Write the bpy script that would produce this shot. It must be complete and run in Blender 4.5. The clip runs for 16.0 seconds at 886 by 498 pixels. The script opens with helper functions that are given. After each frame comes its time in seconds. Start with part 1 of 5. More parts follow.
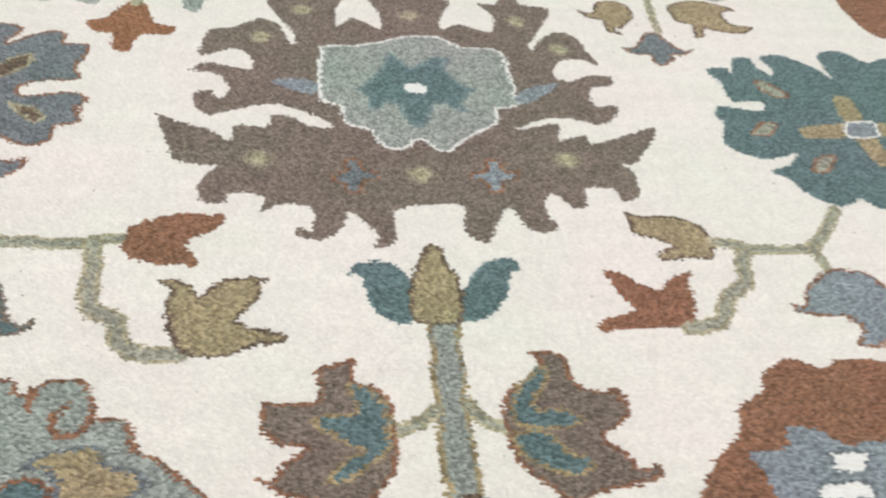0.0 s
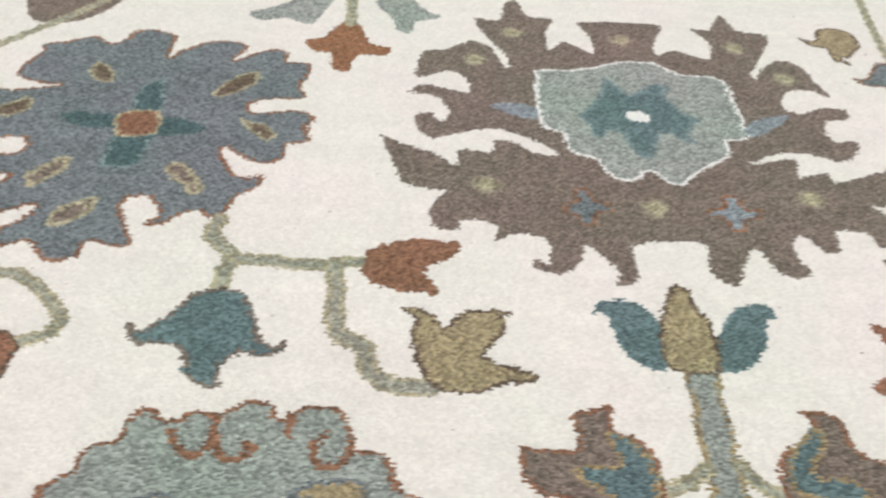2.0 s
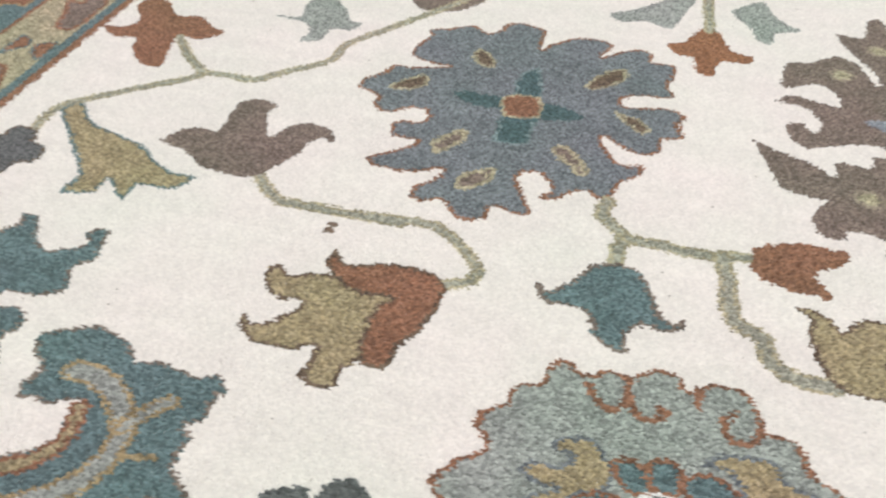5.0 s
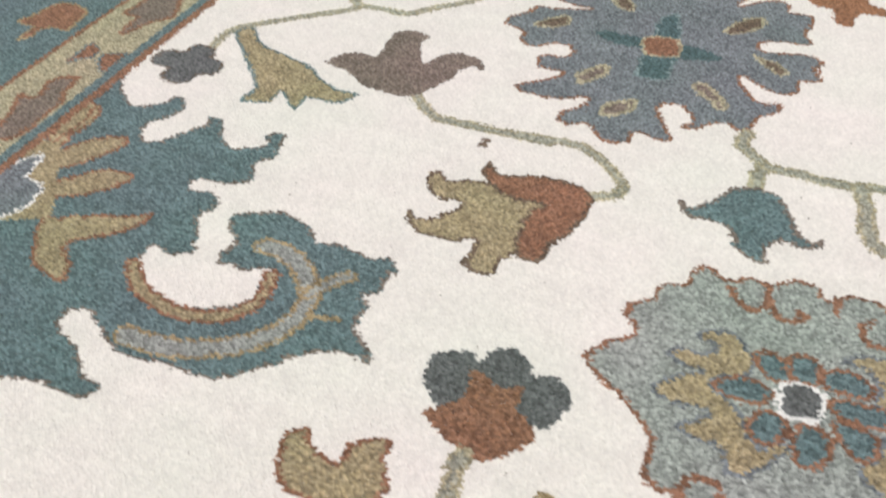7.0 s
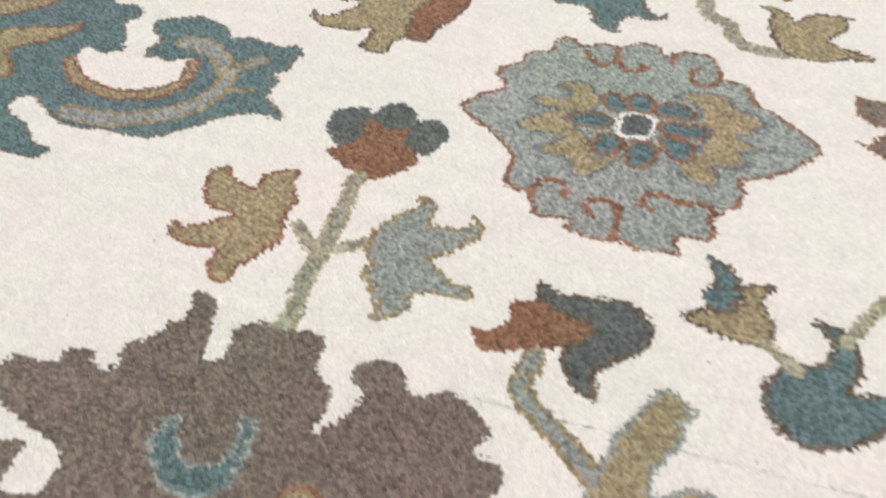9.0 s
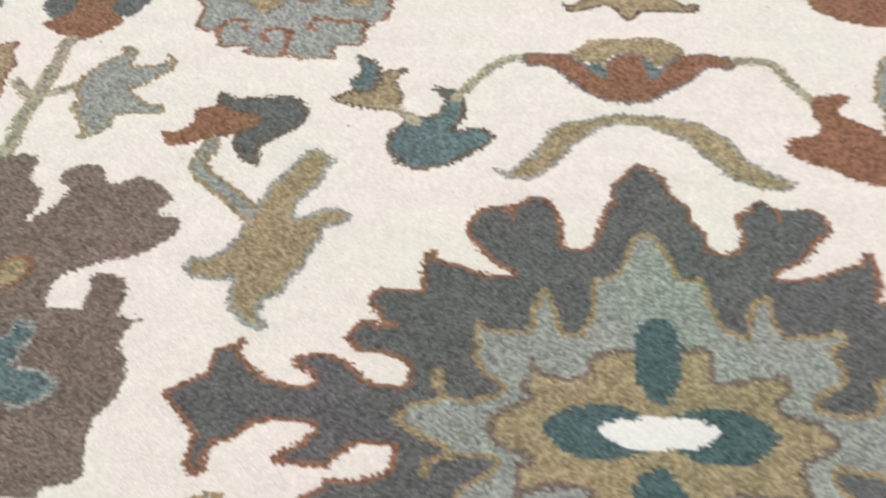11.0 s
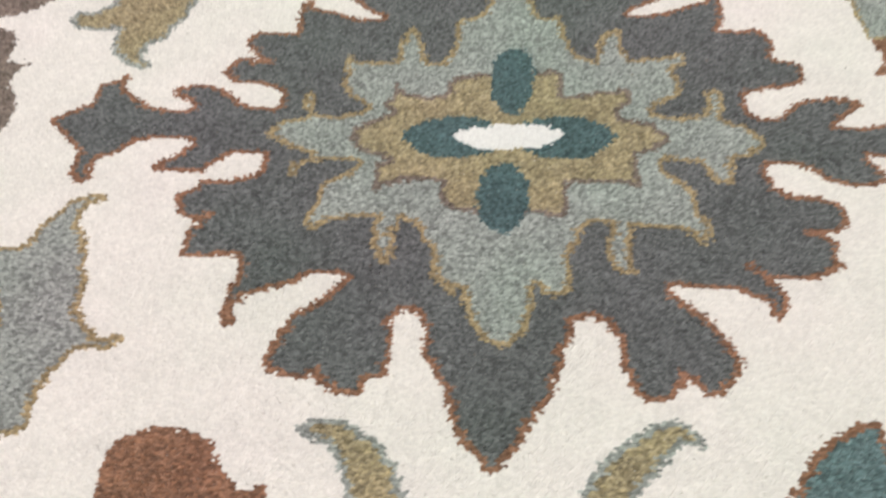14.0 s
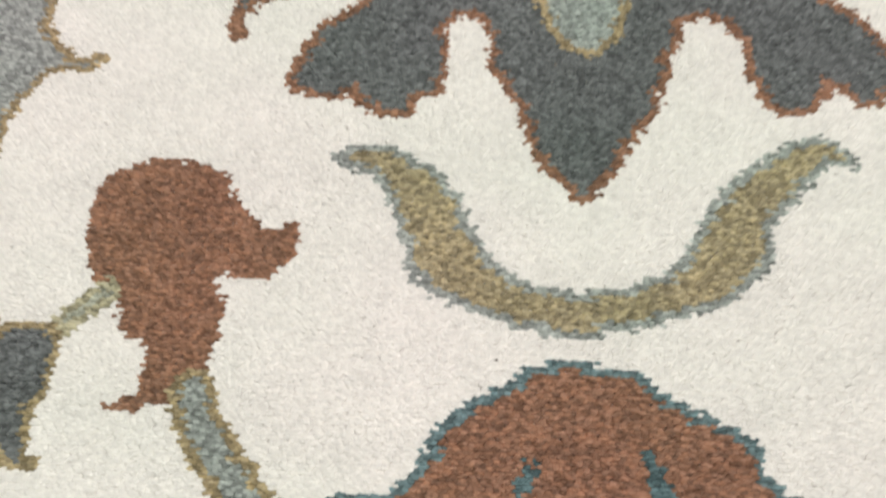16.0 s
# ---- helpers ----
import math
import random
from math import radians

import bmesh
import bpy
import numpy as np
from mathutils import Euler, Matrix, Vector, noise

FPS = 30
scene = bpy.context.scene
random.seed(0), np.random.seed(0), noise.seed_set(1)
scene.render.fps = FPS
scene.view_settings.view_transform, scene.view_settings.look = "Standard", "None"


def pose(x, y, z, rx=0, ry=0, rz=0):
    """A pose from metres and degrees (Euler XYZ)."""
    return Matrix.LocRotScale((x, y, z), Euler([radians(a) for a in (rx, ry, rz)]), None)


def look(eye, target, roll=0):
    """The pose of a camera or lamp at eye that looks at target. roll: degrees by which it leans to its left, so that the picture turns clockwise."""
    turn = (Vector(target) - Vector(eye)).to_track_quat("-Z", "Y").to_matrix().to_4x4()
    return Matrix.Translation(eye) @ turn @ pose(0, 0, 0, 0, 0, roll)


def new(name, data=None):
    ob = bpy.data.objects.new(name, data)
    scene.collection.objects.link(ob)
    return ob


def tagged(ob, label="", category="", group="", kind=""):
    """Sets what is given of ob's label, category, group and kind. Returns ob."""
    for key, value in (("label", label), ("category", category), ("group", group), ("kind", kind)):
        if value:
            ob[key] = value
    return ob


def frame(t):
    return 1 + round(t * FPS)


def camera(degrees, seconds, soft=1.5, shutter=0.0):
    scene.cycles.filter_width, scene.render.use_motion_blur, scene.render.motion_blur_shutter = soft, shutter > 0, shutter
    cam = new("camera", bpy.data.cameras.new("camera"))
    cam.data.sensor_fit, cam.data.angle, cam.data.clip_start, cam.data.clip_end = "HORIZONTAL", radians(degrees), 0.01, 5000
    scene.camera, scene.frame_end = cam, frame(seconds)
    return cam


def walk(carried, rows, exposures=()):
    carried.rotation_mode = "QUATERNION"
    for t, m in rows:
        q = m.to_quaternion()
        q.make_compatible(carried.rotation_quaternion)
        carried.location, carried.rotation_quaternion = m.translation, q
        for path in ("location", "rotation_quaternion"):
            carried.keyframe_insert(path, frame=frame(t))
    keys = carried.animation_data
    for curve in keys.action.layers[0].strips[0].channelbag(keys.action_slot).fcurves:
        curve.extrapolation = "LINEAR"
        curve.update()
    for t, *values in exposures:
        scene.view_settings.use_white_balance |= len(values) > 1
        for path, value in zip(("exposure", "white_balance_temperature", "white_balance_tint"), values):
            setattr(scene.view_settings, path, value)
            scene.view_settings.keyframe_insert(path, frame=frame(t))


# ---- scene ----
# A hand-knotted wool rug on a showroom floor. The rug's own axes are x (weft) and y (warp).
cam = camera(58.0, 16.0, soft=2.1, shutter=0.6)
PATH = [
    (0, (0.0921, 0.0654, 0.6658), (0.2655, 0.7704, -0.0219), 9.00),
    (0.5, (0.0668, 0.0958, 0.6561), (0.1995, 0.8098, -0.0314), 7.25),
    (1, (0.0252, 0.1099, 0.6429), (0.1282, 0.8390, -0.0338), 6.57),
    (1.5, (-0.0179, 0.1202, 0.6362), (0.0607, 0.8512, -0.0417), 5.94),
    (2, (-0.0618, 0.1201, 0.6322), (-0.0169, 0.8510, -0.0489), 4.98),
    (2.5, (-0.1139, 0.1144, 0.6201), (-0.1151, 0.8374, -0.0707), 3.97),
    (3, (-0.1626, 0.1009, 0.6153), (-0.2057, 0.8220, -0.0761), 3.36),
    (3.5, (-0.1943, 0.0927, 0.6163), (-0.2668, 0.8161, -0.0703), 3.04),
    (4, (-0.2249, 0.0773, 0.6212), (-0.3368, 0.7993, -0.0616), 2.22),
    (4.5, (-0.2526, 0.0527, 0.6313), (-0.4062, 0.7709, -0.0473), 1.31),
    (4.7, (-0.2650, 0.0423, 0.6348), (-0.4332, 0.7579, -0.0431), 0.88),
    (6.8, (-0.3358, -0.1007, 0.6267), (-0.6122, 0.5731, -0.0586), -1.45),
    (7, (-0.3323, -0.1163, 0.6232), (-0.6056, 0.5528, -0.0678), -1.14),
    (7.5, (-0.3005, -0.1485, 0.5986), (-0.5555, 0.5105, -0.1089), -0.89),
    (8, (-0.2541, -0.1940, 0.5952), (-0.4916, 0.4610, -0.1222), -0.38),
    (8.1, (-0.2426, -0.2048, 0.5928), (-0.4829, 0.4440, -0.1292), -1.02),
    (8.2, (-0.2367, -0.2168, 0.5918), (-0.4719, 0.4268, -0.1366), -1.20),
    (10.3, (-0.0029, -0.4800, 0.6091), (-0.1430, 0.1485, -0.1559), -2.77),
    (10.5, (0.0372, -0.4952, 0.6026), (-0.0833, 0.1321, -0.1669), -3.24),
    (11, (0.1052, -0.5414, 0.6073), (0.0195, 0.0792, -0.1721), -2.82),
    (11.5, (0.1579, -0.5972, 0.6078), (0.0930, 0.0213, -0.1752), -1.45),
    (12, (0.1949, -0.6445, 0.6025), (0.1403, -0.0315, -0.1857), -0.54),
    (12.5, (0.2269, -0.6756, 0.6029), (0.1840, -0.0650, -0.1878), -0.30),
    (13, (0.2460, -0.7042, 0.5887), (0.2100, -0.1013, -0.2082), -0.52),
    (13.3, (0.2456, -0.7078, 0.5742), (0.2116, -0.1231, -0.2364), -0.65),
    (13.5, (0.2423, -0.7098, 0.5675), (0.2060, -0.1339, -0.2492), -1.06),
    (14, (0.2087, -0.7206, 0.5428), (0.1674, -0.1687, -0.2901), -1.52),
    (14.5, (0.1916, -0.7256, 0.5008), (0.1532, -0.2032, -0.3512), -1.39),
    (15, (0.1851, -0.7289, 0.4599), (0.1410, -0.2509, -0.4174), -2.80),
    (15.2, (0.1818, -0.7293, 0.4434), (0.1346, -0.2725, -0.4451), -3.50),
    (15.5, (0.1779, -0.7350, 0.4222), (0.1272, -0.2980, -0.4759), -4.16),
    (16, (0.1760, -0.7400, 0.3889), (0.1154, -0.3467, -0.5287), -6.53),
]
EXPOSURES = [(0.0, -0.03, 6420, 6.5), (3.0, -0.02, 6420, 7.5), (8.2, 0.0, 6470, 9.5), (11.0, 0.0, 6540, 9), (13.5, 0.0, 6560, 10), (16.0, -0.03, 6540, 5)]
NAP = Vector((0, 0, 0.0092))  # the path is told from the top of the pile
walk(cam, [(t, look(Vector(eye) + NAP, Vector(target) + NAP, roll)) for t, eye, target, roll in PATH], EXPOSURES)

# ---- light: rows of fluorescent ceiling panels, no daylight ----
world = bpy.data.worlds.new("world")
scene.world = world
world.use_nodes = True
world.node_tree.nodes["Background"].inputs[0].default_value = (0.9, 0.95, 1.0, 1)
world.node_tree.nodes["Background"].inputs[1].default_value = 0.05

ROOM_X, ROOM_Y, ROOM_Z = (-3.6, 3.9), (-3.2, 4.6), 3.0
PANELS = [(x, y) for x in (-2.2, 0.2, 2.6) for y in (-1.9, 0.5, 2.9)]
PANEL_W, PANEL_L = 0.6, 1.2
for px_, py_ in PANELS:
    lamp = bpy.data.lights.new("ceiling_lamp", "AREA")
    lamp.shape, lamp.size, lamp.size_y, lamp.energy = "RECTANGLE", PANEL_W - 0.06, PANEL_L - 0.06, 20.4
    lamp.color = (1.0, 0.984, 1.008)
    ob = new("ceiling_lamp", lamp)
    ob.location = (px_, py_, ROOM_Z - 0.075)

# ---- materials ----


def srgb(r, g, b):
    return [((c / 255 + 0.055) / 1.055) ** 2.4 if c > 10 else c / 255 / 12.92 for c in (r, g, b)]


def nodes_of(name):
    mat = bpy.data.materials.new(name)
    mat.use_nodes = True
    tree = mat.node_tree
    return mat, tree, tree.nodes["Principled BSDF"]


def link(tree, a, b):
    tree.links.new(a, b)


def wool(name, rgb, spread=0.38, drift=0.08, row_shading=0.30):
    """Wool pile: each tuft has its own shade, dye drifts in bands along the weft, fibres give a fine relief."""
    mat, tree, shader = nodes_of(name)
    geo = tree.nodes.new("ShaderNodeNewGeometry")
    place = tree.nodes.new("ShaderNodeTexCoord")
    stretch = tree.nodes.new("ShaderNodeMapping")
    stretch.inputs["Scale"].default_value = (2.0, 14.0, 1.0)
    link(tree, place.outputs["Object"], stretch.inputs["Vector"])
    bands = tree.nodes.new("ShaderNodeTexNoise")
    bands.inputs["Scale"].default_value, bands.inputs["Detail"].default_value = 2.2, 4.0
    link(tree, stretch.outputs["Vector"], bands.inputs["Vector"])
    cloud = tree.nodes.new("ShaderNodeTexNoise")
    cloud.inputs["Scale"].default_value, cloud.inputs["Detail"].default_value = 45.0, 3.0
    link(tree, place.outputs["Object"], cloud.inputs["Vector"])

    # shading of the weft rows, painted into the colour as short darker and lighter dashes
    weft = tree.nodes.new("ShaderNodeMapping")
    weft.inputs["Scale"].default_value = (180.0, 560.0, 1.0)
    link(tree, place.outputs["Object"], weft.inputs["Vector"])
    rows = tree.nodes.new("ShaderNodeTexNoise")
    rows.inputs["Scale"].default_value, rows.inputs["Detail"].default_value = 1.0, 2.0
    link(tree, weft.outputs["Vector"], rows.inputs["Vector"])

    def scaled(socket, low, high):
        node = tree.nodes.new("ShaderNodeMapRange")
        node.inputs["To Min"].default_value, node.inputs["To Max"].default_value = low, high
        link(tree, socket, node.inputs["Value"])
        return node.outputs["Result"]

    def times(a, b):
        node = tree.nodes.new("ShaderNodeMath")
        node.operation = "MULTIPLY"
        link(tree, a, node.inputs[0])
        link(tree, b, node.inputs[1])
        return node.outputs[0]

    dash = tree.nodes.new("ShaderNodeMapRange")
    for socket, value in (("From Min", 0.3), ("From Max", 0.7), ("To Min", 1 - row_shading), ("To Max", 1 + row_shading)):
        dash.inputs[socket].default_value = value
    link(tree, rows.outputs["Fac"], dash.inputs["Value"])
    shading_dashes = dash.outputs["Result"]
    shade = times(scaled(geo.outputs["Random Per Island"], 1 - spread, 1 + spread),
                  times(scaled(bands.outputs["Fac"], 1 - 2 * drift, 1 + 2 * drift), times(scaled(cloud.outputs["Fac"], 1 - 2 * drift, 1 + 2 * drift), shading_dashes)))
    mix = tree.nodes.new("ShaderNodeMix")
    mix.data_type, mix.blend_type = "RGBA", "MULTIPLY"
    mix.inputs["Factor"].default_value = 1.0
    # two dye lots, a little warmer and a little cooler, drift into one another
    dye = tree.nodes.new("ShaderNodeMix")
    dye.data_type = "RGBA"
    w = min(1.0, 6 * drift)
    dye.inputs[6].default_value = (rgb[0] * (1 + 0.16 * w), rgb[1] * (1 - 0.02 * w), rgb[2] * (1 + 0.10 * w), 1)
    dye.inputs[7].default_value = (rgb[0] * (1 - 0.14 * w), rgb[1] * (1 + 0.02 * w), rgb[2] * (1 - 0.09 * w), 1)
    lots = tree.nodes.new("ShaderNodeTexNoise")
    lots.inputs["Scale"].default_value, lots.inputs["Detail"].default_value = 5.0, 3.0
    link(tree, place.outputs["Object"], lots.inputs["Vector"])
    spreadout = tree.nodes.new("ShaderNodeMapRange")
    spreadout.inputs["From Min"].default_value, spreadout.inputs["From Max"].default_value = 0.3, 0.7
    link(tree, lots.outputs["Fac"], spreadout.inputs["Value"])
    link(tree, spreadout.outputs["Result"], dye.inputs["Factor"])
    # some tufts took the dye less and are paler and greyer
    other = tree.nodes.new("ShaderNodeMath")
    other.operation = "MULTIPLY"
    other.inputs[1].default_value = 37.7
    link(tree, geo.outputs["Random Per Island"], other.inputs[0])
    fraction = tree.nodes.new("ShaderNodeMath")
    fraction.operation = "FRACT"
    link(tree, other.outputs[0], fraction.inputs[0])
    faded = tree.nodes.new("ShaderNodeMix")
    faded.data_type = "RGBA"
    grey = sum(rgb) / 3
    faded.inputs[7].default_value = (*[min(0.85, 0.55 * c + 0.75 * grey) for c in rgb], 1)
    link(tree, scaled(fraction.outputs[0], 0.0, 0.45 * w), faded.inputs["Factor"])
    link(tree, dye.outputs[2], faded.inputs[6])
    link(tree, faded.outputs[2], mix.inputs[6])
    link(tree, shade, mix.inputs[7])
    link(tree, mix.outputs[2], shader.inputs["Base Color"])
    shader.inputs["Roughness"].default_value = 0.92
    shader.inputs["Specular IOR Level"].default_value = 0.18
    shader.inputs["Sheen Weight"].default_value = 0.12
    shader.inputs["Sheen Roughness"].default_value = 0.5
    fibre = tree.nodes.new("ShaderNodeTexNoise")
    fibre.inputs["Scale"].default_value, fibre.inputs["Detail"].default_value = 900.0, 3.0
    link(tree, place.outputs["Object"], fibre.inputs["Vector"])
    bump = tree.nodes.new("ShaderNodeBump")
    bump.inputs["Strength"].default_value, bump.inputs["Distance"].default_value = 0.35, 0.001
    link(tree, fibre.outputs["Fac"], bump.inputs["Height"])
    link(tree, bump.outputs["Normal"], shader.inputs["Normal"])
    return mat


def plain(name, rgb, rough=0.7, grain=30.0, amount=0.12):
    """Painted or dull surface with a little mottling and relief."""
    mat, tree, shader = nodes_of(name)
    place = tree.nodes.new("ShaderNodeTexCoord")
    tex = tree.nodes.new("ShaderNodeTexNoise")
    tex.inputs["Scale"].default_value, tex.inputs["Detail"].default_value = grain, 5.0
    link(tree, place.outputs["Object"], tex.inputs["Vector"])
    ramp = tree.nodes.new("ShaderNodeValToRGB")
    for el, f in zip(ramp.color_ramp.elements, (1 - amount, 1 + amount)):
        el.color = (*[min(1.0, c * f) for c in rgb], 1)
    link(tree, tex.outputs["Fac"], ramp.inputs["Fac"])
    link(tree, ramp.outputs["Color"], shader.inputs["Base Color"])
    shader.inputs["Roughness"].default_value = rough
    bump = tree.nodes.new("ShaderNodeBump")
    bump.inputs["Strength"].default_value, bump.inputs["Distance"].default_value = 0.15, 0.002
    link(tree, tex.outputs["Fac"], bump.inputs["Height"])
    link(tree, bump.outputs["Normal"], shader.inputs["Normal"])
    return mat


YARNS = {
    "ivory": wool("ivory wool", srgb(238, 234, 227), 0.06, 0.03, 0.055),
    "white": wool("bleached wool", srgb(240, 239, 235), 0.05, 0.02, 0.05),
    "taupe": wool("taupe wool", srgb(133, 121, 110)),
    "slate": wool("slate blue wool", srgb(124, 132, 135)),
    "dark": wool("dark slate wool", srgb(109, 112, 111)),
    "teal": wool("teal wool", srgb(107, 129, 130)),
    "green": wool("deep teal wool", srgb(88, 112, 113)),
    "dusk": wool("dusky wool", srgb(152, 141, 124)),
    "haze": wool("hazy teal wool", srgb(128, 147, 147)),
    "pale": wool("pale grey blue wool", srgb(160, 167, 160)),
    "greyblue": wool("grey blue wool", srgb(157, 162, 156)),
    "blue": wool("powder blue wool", srgb(146, 155, 161)),
    "gold": wool("olive gold wool", srgb(168, 155, 122)),
    "tan": wool("tan wool", srgb(164, 147, 112)),
    "sage": wool("sage wool", srgb(163, 164, 148)),
    "straw": wool("straw wool", srgb(176, 169, 140)),
    "rust": wool("rust wool", srgb(149, 111, 87)),
    "rustbrown": wool("tobacco wool", srgb(156, 114, 84)),
    "brown": wool("brown wool", srgb(118, 103, 87)),
}
BACKING = plain("cotton backing", srgb(214, 206, 190), 0.95, 120.0, 0.08)
CONCRETE = plain("grey floor", srgb(150, 146, 140), 0.6, 6.0, 0.12)
PAINT = plain("white wall paint", srgb(232, 230, 224), 0.8, 12.0, 0.02)
TILE = plain("white ceiling board", srgb(238, 237, 232), 0.9, 60.0, 0.03)
METAL = plain("white lamp frame", srgb(225, 225, 225), 0.4, 40.0, 0.02)

# ---- room shell ----


def box(bm, lo, hi):
    made = bmesh.ops.create_cube(bm, size=1.0)["verts"]
    for v in made:
        v.co = [a + (c + 0.5) * (b - a) for a, b, c in zip(lo, hi, v.co)]
    return made


def part(name, bm, material, parent=None, label=""):
    me = bpy.data.meshes.new(name)
    bm.to_mesh(me)
    bm.free()
    me.materials.append(material)
    ob = new(name, me)
    if parent:
        ob.parent = parent
    return tagged(ob, label)


def slab(name, lo, hi, material, label="", bevel=0.0):
    bm = bmesh.new()
    box(bm, lo, hi)
    if bevel:
        bmesh.ops.bevel(bm, geom=bm.edges[:], offset=bevel, segments=2, affect="EDGES")
    return part(name, bm, material, None, label)


(X0, X1), (Y0, Y1), TOP = ROOM_X, ROOM_Y, ROOM_Z
WALL = 0.12
tagged(slab("floor", (X0, Y0, -0.1), (X1, Y1, 0.0), CONCRETE, "smooth grey showroom floor under the rug"), category="floor", kind="structure")
tagged(slab("ceiling", (X0, Y0, TOP), (X1, Y1, TOP + 0.1), TILE, "plain white board ceiling"), category="ceiling", kind="structure")
for side, lo, hi in (("wall_west", (X0 - WALL, Y0 - WALL, -0.1), (X0, Y1 + WALL, TOP + 0.1)),
                     ("wall_east", (X1, Y0 - WALL, -0.1), (X1 + WALL, Y1 + WALL, TOP + 0.1)),
                     ("wall_south", (X0, Y0 - WALL, -0.1), (X1, Y0, TOP + 0.1)),
                     ("wall_north", (X0, Y1, -0.1), (X1, Y1 + WALL, TOP + 0.1))):
    tagged(slab(side, lo, hi, PAINT, "plain white painted wall"), category="wall", kind="structure")


def ceiling_light(x, y):
    """A shallow surface-mounted housing round a lamp."""
    bm = bmesh.new()
    w, l, z0, z1 = PANEL_W / 2, PANEL_L / 2, TOP - 0.09, TOP - 0.002
    box(bm, (x - w, y - l, z0), (x - w + 0.025, y + l, z1))
    box(bm, (x + w - 0.025, y - l, z0), (x + w, y + l, z1))
    box(bm, (x - w + 0.025, y - l, z0), (x + w - 0.025, y - l + 0.025, z1))
    box(bm, (x - w + 0.025, y + l - 0.025, z0), (x + w - 0.025, y + l, z1))
    ob = part("ceiling_light", bm, METAL)
    bm = bmesh.new()
    box(bm, (x - w + 0.025, y - l + 0.025, z1 - 0.02), (x + w - 0.025, y + l - 0.025, z1 - 0.004))
    part("reflector", bm, METAL, ob)
    return tagged(ob, "white metal fluorescent ceiling light", "lamp", "ceiling lights")


for px_, py_ in PANELS:
    ceiling_light(px_, py_)

# ---- the rug: a grid of knots, each tied in one yarn ----
CELL_X, CELL_Y = 0.0042, 0.0038


class Grid:
    """Staggered rows of knots over a stretch of the rug."""

    def __init__(self, pitch, x0, x1, y0, y1, seed, flat=1.0):
        rng = np.random.default_rng(seed)
        # brushed tufts lie along the weft: wider than they are deep
        self.px, self.py = px, py = pitch * flat, pitch / flat
        self.pitch, self.x0, self.y0 = pitch, x0, y0
        self.nx, self.ny = int((x1 - x0) / px), int((y1 - y0) / py)
        size = (self.ny, self.nx)
        x = x0 + (np.arange(self.nx) + 0.5) * px
        y = y0 + (np.arange(self.ny) + 0.5) * py
        self.x = x[None, :] + (np.arange(self.ny)[:, None] % 2) * px * 0.5 + rng.uniform(-0.32, 0.32, size) * px
        self.y = y[:, None] + rng.uniform(-0.28, 0.28, size) * py
        # the pattern is counted out in knots of several tufts, so its lines go in small steps; a tuft strays a little
        self.sx = (np.floor(self.x / CELL_X) + 0.5) * CELL_X + rng.uniform(-0.0007, 0.0007, size)
        self.sy = (np.floor(self.y / CELL_Y) + 0.5) * CELL_Y + rng.uniform(-0.0007, 0.0007, size)
        self.owner = np.zeros(size, np.int32)
        self.chance = rng.random(size)
        self.turn, self.lift = rng.uniform(0, math.pi / 2, size), rng.normal(0, 1, size)

    def window(self, lo, hi):
        i0, i1 = int((lo[0] - self.x0) / self.px) - 3, int((hi[0] - self.x0) / self.px) + 4
        j0, j1 = int((lo[1] - self.y0) / self.py) - 3, int((hi[1] - self.y0) / self.py) + 4
        return slice(max(j0, 0), max(min(j1, self.ny), 0)), slice(max(i0, 0), max(min(i1, self.nx), 0))


# the stretch that is worked finest, and the rest of the pile
FINE = (-0.30, 0.71, -0.79, 0.02)
GRIDS = [Grid(0.0024, *FINE, 3, 1.3), Grid(0.0031, -1.56, 1.40, -0.50, 1.68, 5, 1.4), Grid(0.0095, -1.745, 1.745, -1.245, 2.345, 9)]
LAYERS = [("field", "ivory", None, "plain ivory wool ground")]


def smooth(ring, closed=True, cuts=4):
    """A rounded line through the given corners."""
    p = np.array(ring, float)
    n = len(p)
    if closed:
        before, after, after2, todo = np.roll(p, 1, 0), np.roll(p, -1, 0), np.roll(p, -2, 0), n
    else:
        before = np.vstack([p[:1], p[:-1]])
        after = np.vstack([p[1:], p[-1:]])
        after2 = np.vstack([p[2:], p[-1:], p[-1:]])
        todo = n - 1
    out = []
    for k in range(todo):
        chord = np.hypot(*(after[k] - p[k]))
        lead = (after[k] - before[k]) * 0.5
        tail = (after2[k] - p[k]) * 0.5
        lead *= min(1.0, chord / (np.hypot(*lead) + 1e-9))
        tail *= min(1.0, chord / (np.hypot(*tail) + 1e-9))
        for s in np.arange(cuts) / cuts:
            out.append((2 * s**3 - 3 * s**2 + 1) * p[k] + (s**3 - 2 * s**2 + s) * lead * 0.8
                       + (3 * s**2 - 2 * s**3) * after[k] + (s**3 - s**2) * tail * 0.8)
    if not closed:
        out.append(p[-1])
    return np.array(out)


def inside(grid, ring):
    """The knots whose middle lies in a closed line."""
    win = grid.window(ring.min(0), ring.max(0))
    x, y = grid.sx[win], grid.sy[win]
    hit = np.zeros(x.shape, bool)
    for (ax, ay), (bx, by) in zip(ring, np.roll(ring, -1, 0)):
        if ay != by:
            hit ^= ((ay > y) != (by > y)) & (x < (bx - ax) * (y - ay) / (by - ay) + ax)
    return win, hit


